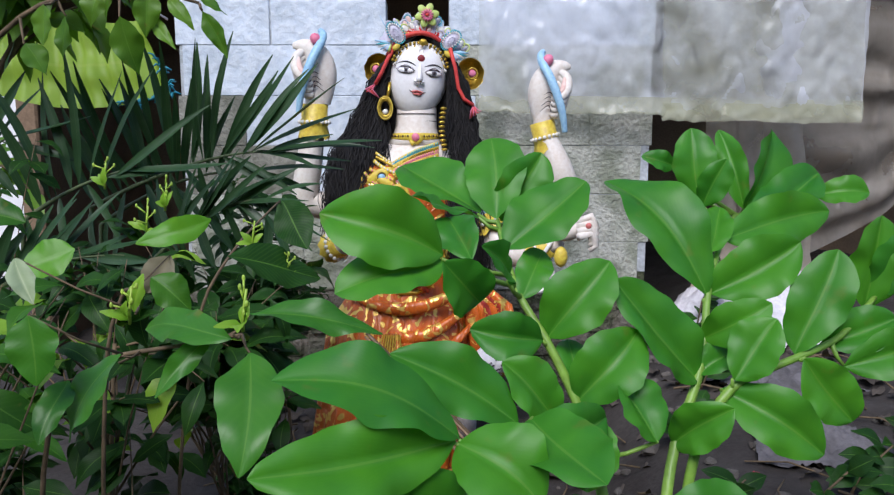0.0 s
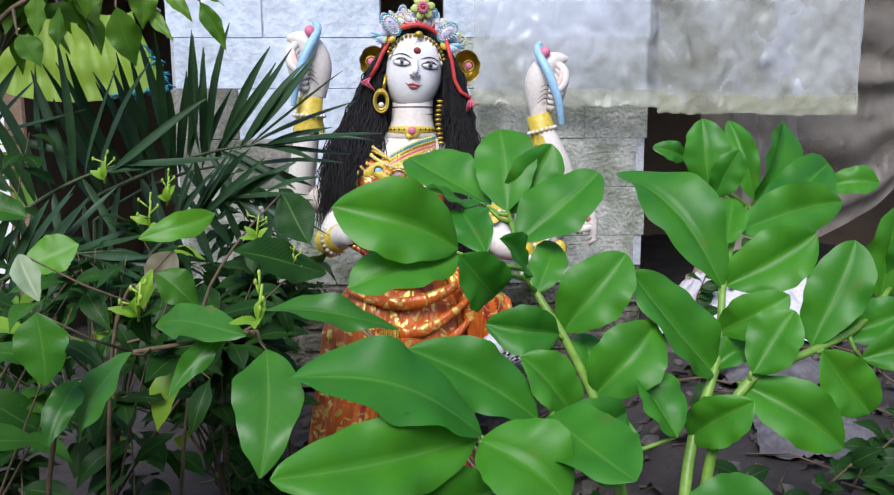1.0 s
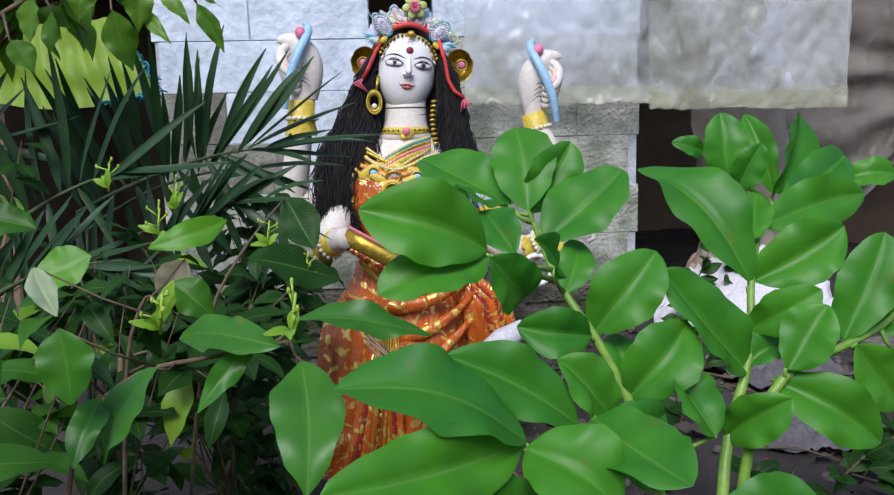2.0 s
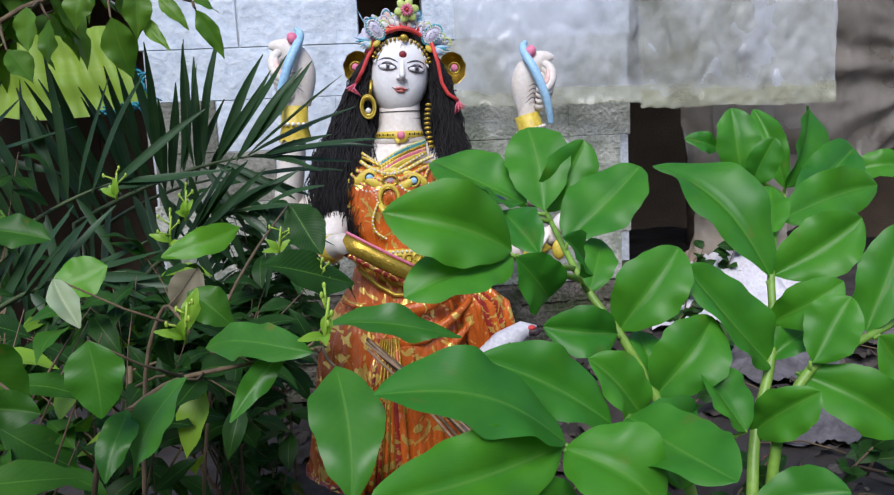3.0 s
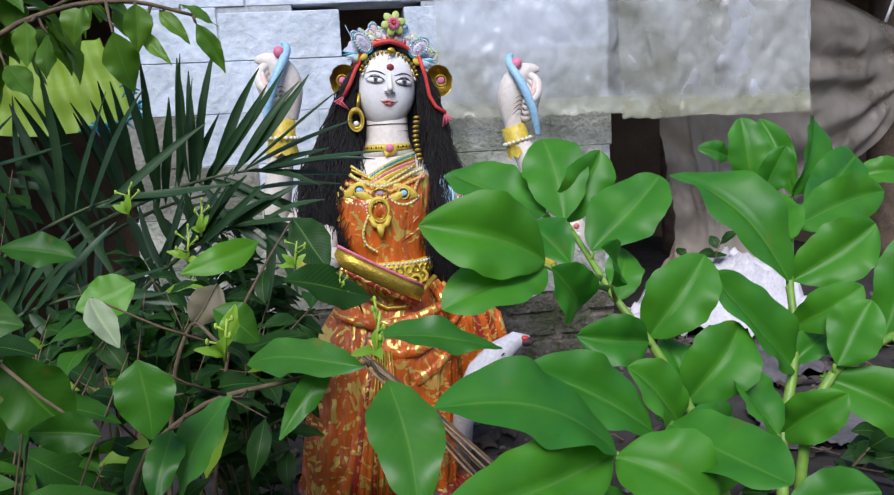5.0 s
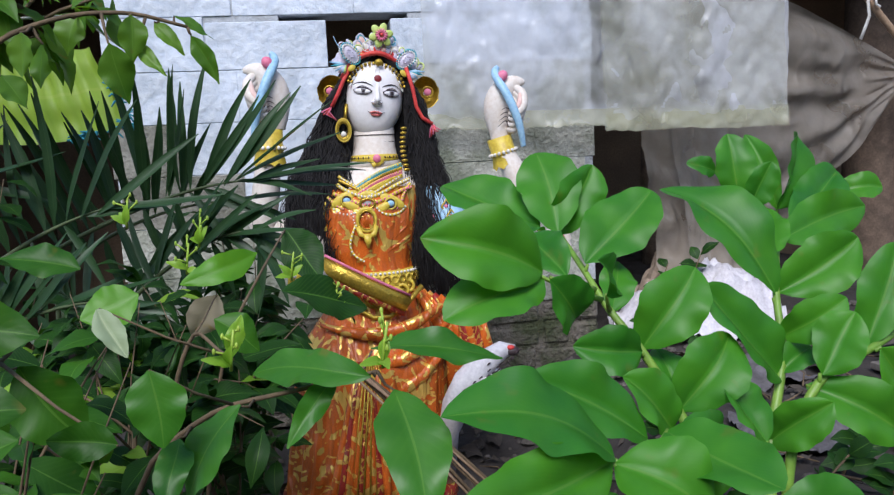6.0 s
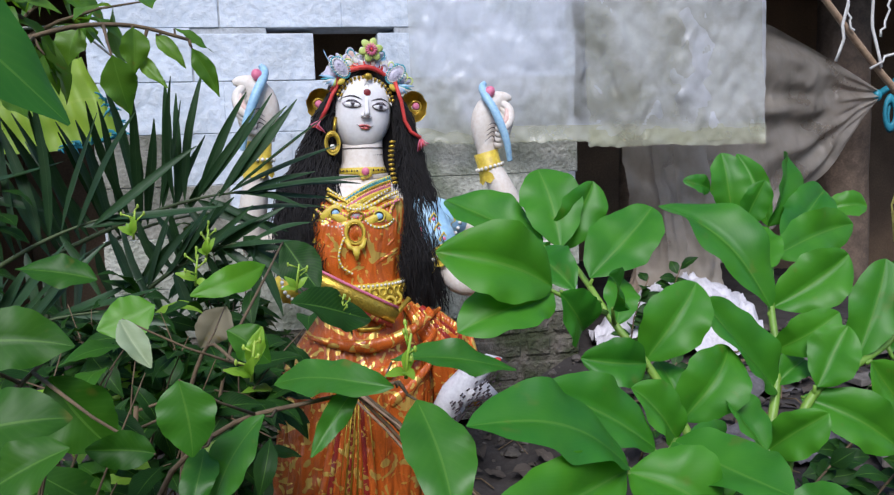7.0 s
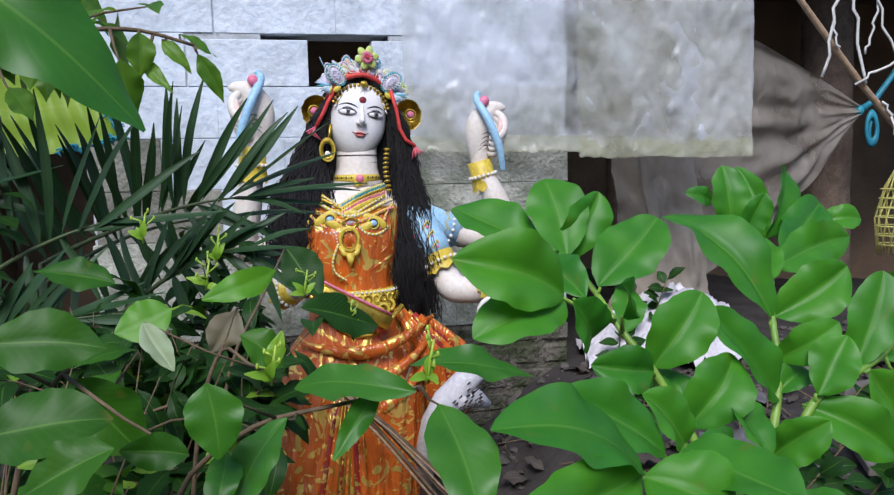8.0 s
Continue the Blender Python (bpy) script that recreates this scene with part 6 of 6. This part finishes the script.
def litter():
    s, rnd = Shape(), random.Random(9)
    for k in range(520):
        x, y = rnd.uniform(-0.8, 2.2), rnd.uniform(0.7, 2.75)
        z = ground_height(x, y) + 0.008
        a, L = rnd.uniform(0, 6.3), rnd.uniform(0.04, 0.12)
        b = blade((x, y, z), (x + L * math.cos(a), y + L * math.sin(a), z + rnd.uniform(0, 0.025)), L * 0.45, rnd.uniform(-25, 25), rnd.uniform(0.0, 0.1), 0.15, 0, 0.09, 7, 4, 0.05, 0.8, k, (0, 0, 1))
        o = len(s.v)
        s.v += b.v
        s.uv += b.uv
        s.f += [tuple(i + o for i in f) for f in b.f]
        s.m += b.m
    tagged(part("dry_leaves", s, M["dry_leaf"]), "scattered curled dry grey-brown leaves", "litter", kind="stuff")
    s = Shape()
    for k in range(160):
        x, y = rnd.uniform(-0.8, 2.1), rnd.uniform(0.8, 2.7)
        a, L = rnd.uniform(0, 6.3), rnd.uniform(0.06, 0.22)
        z = ground_height(x, y) + 0.012
        s.tube([(x, y, z), (x + 0.5 * L * math.cos(a), y + 0.5 * L * math.sin(a), z + 0.012), (x + L * math.cos(a + 0.2), y + L * math.sin(a + 0.2), z + 0.002)], rnd.uniform(0.0015, 0.004), 5)
    tagged(part("twig_litter", s, M["twig"]), "scattered thin brown twigs", "litter", kind="stuff")


litter()


def rubble():
    """Clods and brick chips along the wall foot and over the soil."""
    s, rnd = Shape(), random.Random(31)
    for k in range(420):
        x = rnd.uniform(0.15, 2.1)
        y = rnd.uniform(1.2, 2.8) if k % 2 else rnd.uniform(2.4, 2.82)
        r = rnd.uniform(0.006, 0.022) * (1.5 if k % 9 == 0 else 1.0)
        o = len(s.v)
        s.ball((x, y, ground_height(x, y) + r * 0.25), (r, r * rnd.uniform(0.7, 1.1), r * rnd.uniform(0.5, 0.8)), 0, 7, 4, Matrix.Rotation(rnd.uniform(0, 3), 3, "Z"))
        for i in range(o, len(s.v)):
            p = Vector(s.v[i])
            s.v[i] = tuple(p + Vector((1, 1, 0.7)) * 0.35 * r * noise.noise(p * 60))
    tagged(part("rubble", s, M["rubble"], smooth=False), "loose grey clods and brick chips along the wall foot", "rubble", kind="stuff")


M["rubble"] = matte("grey clods", (0.12, 0.105, 0.095), (0.055, 0.05, 0.04), rough=0.95, scale=18, bump=0.6)
rubble()


def stick_bundle():
    t = thing("stick_bundle", (-0.21, 1.9, 0.64), "bundle of thin bare brown sticks leaning before the skirt", "sticks")
    rnd = random.Random(2)
    for k in range(6):
        a = Vector((-0.215 + rnd.uniform(-0.012, 0.012), 1.95 + rnd.uniform(-0.02, 0.02), 0.655 + rnd.uniform(-0.02, 0.02)))
        b = Vector((0.2 + rnd.uniform(-0.05, 0.05), 1.9, 0.19))
        s = Shape()
        s.tube([a, a.lerp(b, 0.33) + Vector((0, 0, 0.012)), a.lerp(b, 0.66) + Vector((0, 0, rnd.uniform(-0.01, 0.01))), b], rnd.uniform(0.003, 0.006), 6)
        part("stick", s, M["pale_twig"] if k % 2 else M["twig"], t)


stick_bundle()


def twig_with_strings():
    t = thing("bare_branch", (2.9, 2.5, 0.2), "bare pale branch hung with white strings", "branch")
    pts = [Vector(q) for q in ((1.3, 2.4, 2.05), (1.514, 2.4, 1.79), (1.68, 2.4, 1.6), (1.78, 2.4, 1.49), (1.93, 2.4, 1.34), (2.25, 2.45, 0.98), (2.9, 2.5, 0.15))]
    s = Shape()
    s.tube(pts, [0.008, 0.011, 0.012, 0.012, 0.013, 0.015, 0.018], 8)
    part("branch", s, M["pale_twig"], t)
    rnd = random.Random(6)
    for a, b in (((1.66, 2.38, 1.84), (1.6, 2.38, 1.52)), ((1.7, 2.38, 1.86), (1.77, 2.38, 1.5)), ((1.76, 2.36, 1.85), (1.97, 2.38, 1.46)), ((1.74, 2.38, 1.5), (1.97, 2.36, 1.62)), ((1.62, 2.38, 1.72), (1.66, 2.38, 1.62)), ((1.86, 2.38, 1.44), (1.92, 2.38, 1.3)), ((1.8, 2.37, 1.78), (1.78, 2.38, 1.6)), ((1.72, 2.37, 1.95), (1.9, 2.37, 1.9))):
        a, b = Vector(a), Vector(b)
        s = Shape()
        s.tube([a.lerp(b, k / 8) + Vector((rnd.uniform(-0.015, 0.015), 0, rnd.uniform(-0.01, 0.01))) for k in range(9)], rnd.uniform(0.004, 0.007), 5, 0, 0.5)
        part("string", s, M["string"], t, "white string")


twig_with_strings()


def net_bag():
    t = thing("net_bag", (1.94, 2.4, 0.88), "yellow plastic net hanging in a bundle", "net")
    for k in range(7):
        s = Shape()
        s.hoop((1.94, 2.4, 0.9 + 0.035 * k), 0.07 - 0.004 * abs(k - 2), 0.003, 0, 18, 1.0, Matrix.Rotation(math.pi / 2, 3, "X"), 5)
        part("mesh_ring", s, M["net"], t)
    for k in range(14):
        a = k * math.pi / 7
        s = Shape()
        s.tube([(1.94 + 0.06 * math.cos(a), 2.4 + 0.06 * math.sin(a), 0.86), (1.94 + 0.072 * math.cos(a + 0.4), 2.4 + 0.072 * math.sin(a + 0.4), 1.0), (1.94 + 0.04 * math.cos(a + 0.8), 2.4 + 0.04 * math.sin(a + 0.8), 1.12), (1.94, 2.4, 1.2), (1.93, 2.4, 1.32)], 0.003, 5)
        part("strand", s, M["net"], t)


net_bag()


def seedling(at, count, seed, tall=1.0):
    p = thing("seedling", at, "small dark green seedling by the wall foot", "plant", "seedlings")
    rnd = random.Random(seed)
    a = Vector(at)
    s = Shape()
    s.tube([a, a + Vector((0.02, -0.01, 0.07 * tall)), a + Vector((0.08, -0.02, 0.14 * tall))], [0.004, 0.003, 0.002], 6)
    part("stem", s, M["twig"], p)
    for k in range(count):
        u = 0.3 + 0.7 * k / count
        b = a + Vector((0.08 * u * u, -0.02 * u, 0.14 * u * tall))
        ang = rnd.uniform(0, 6.3)
        e = b + Vector((0.085 * math.cos(ang), 0.04 * math.sin(ang), rnd.uniform(-0.01, 0.05)))
        part("leaf", blade(b, e, 0.04, rnd.uniform(-30, 30), 0.1, 0.2, nu=8, nv=4, seed=seed + k), M["shrub_dark_shaded"], p)


for k, q in enumerate(((0.95, 2.72), (1.12, 2.78), (0.86, 2.6), (0.8, 2.2), (0.62, 1.9), (1.3, 1.9), (0.9, 1.5), (1.06, 1.62), (0.74, 1.36), (0.58, 1.5), (1.2, 1.5), (0.86, 1.3), (1.02, 1.4))):
    seedling((q[0], q[1], ground_height(*q)), 12 if k < 2 else 8, 50 + 10 * k, 2.3 if k < 2 else 1.0)
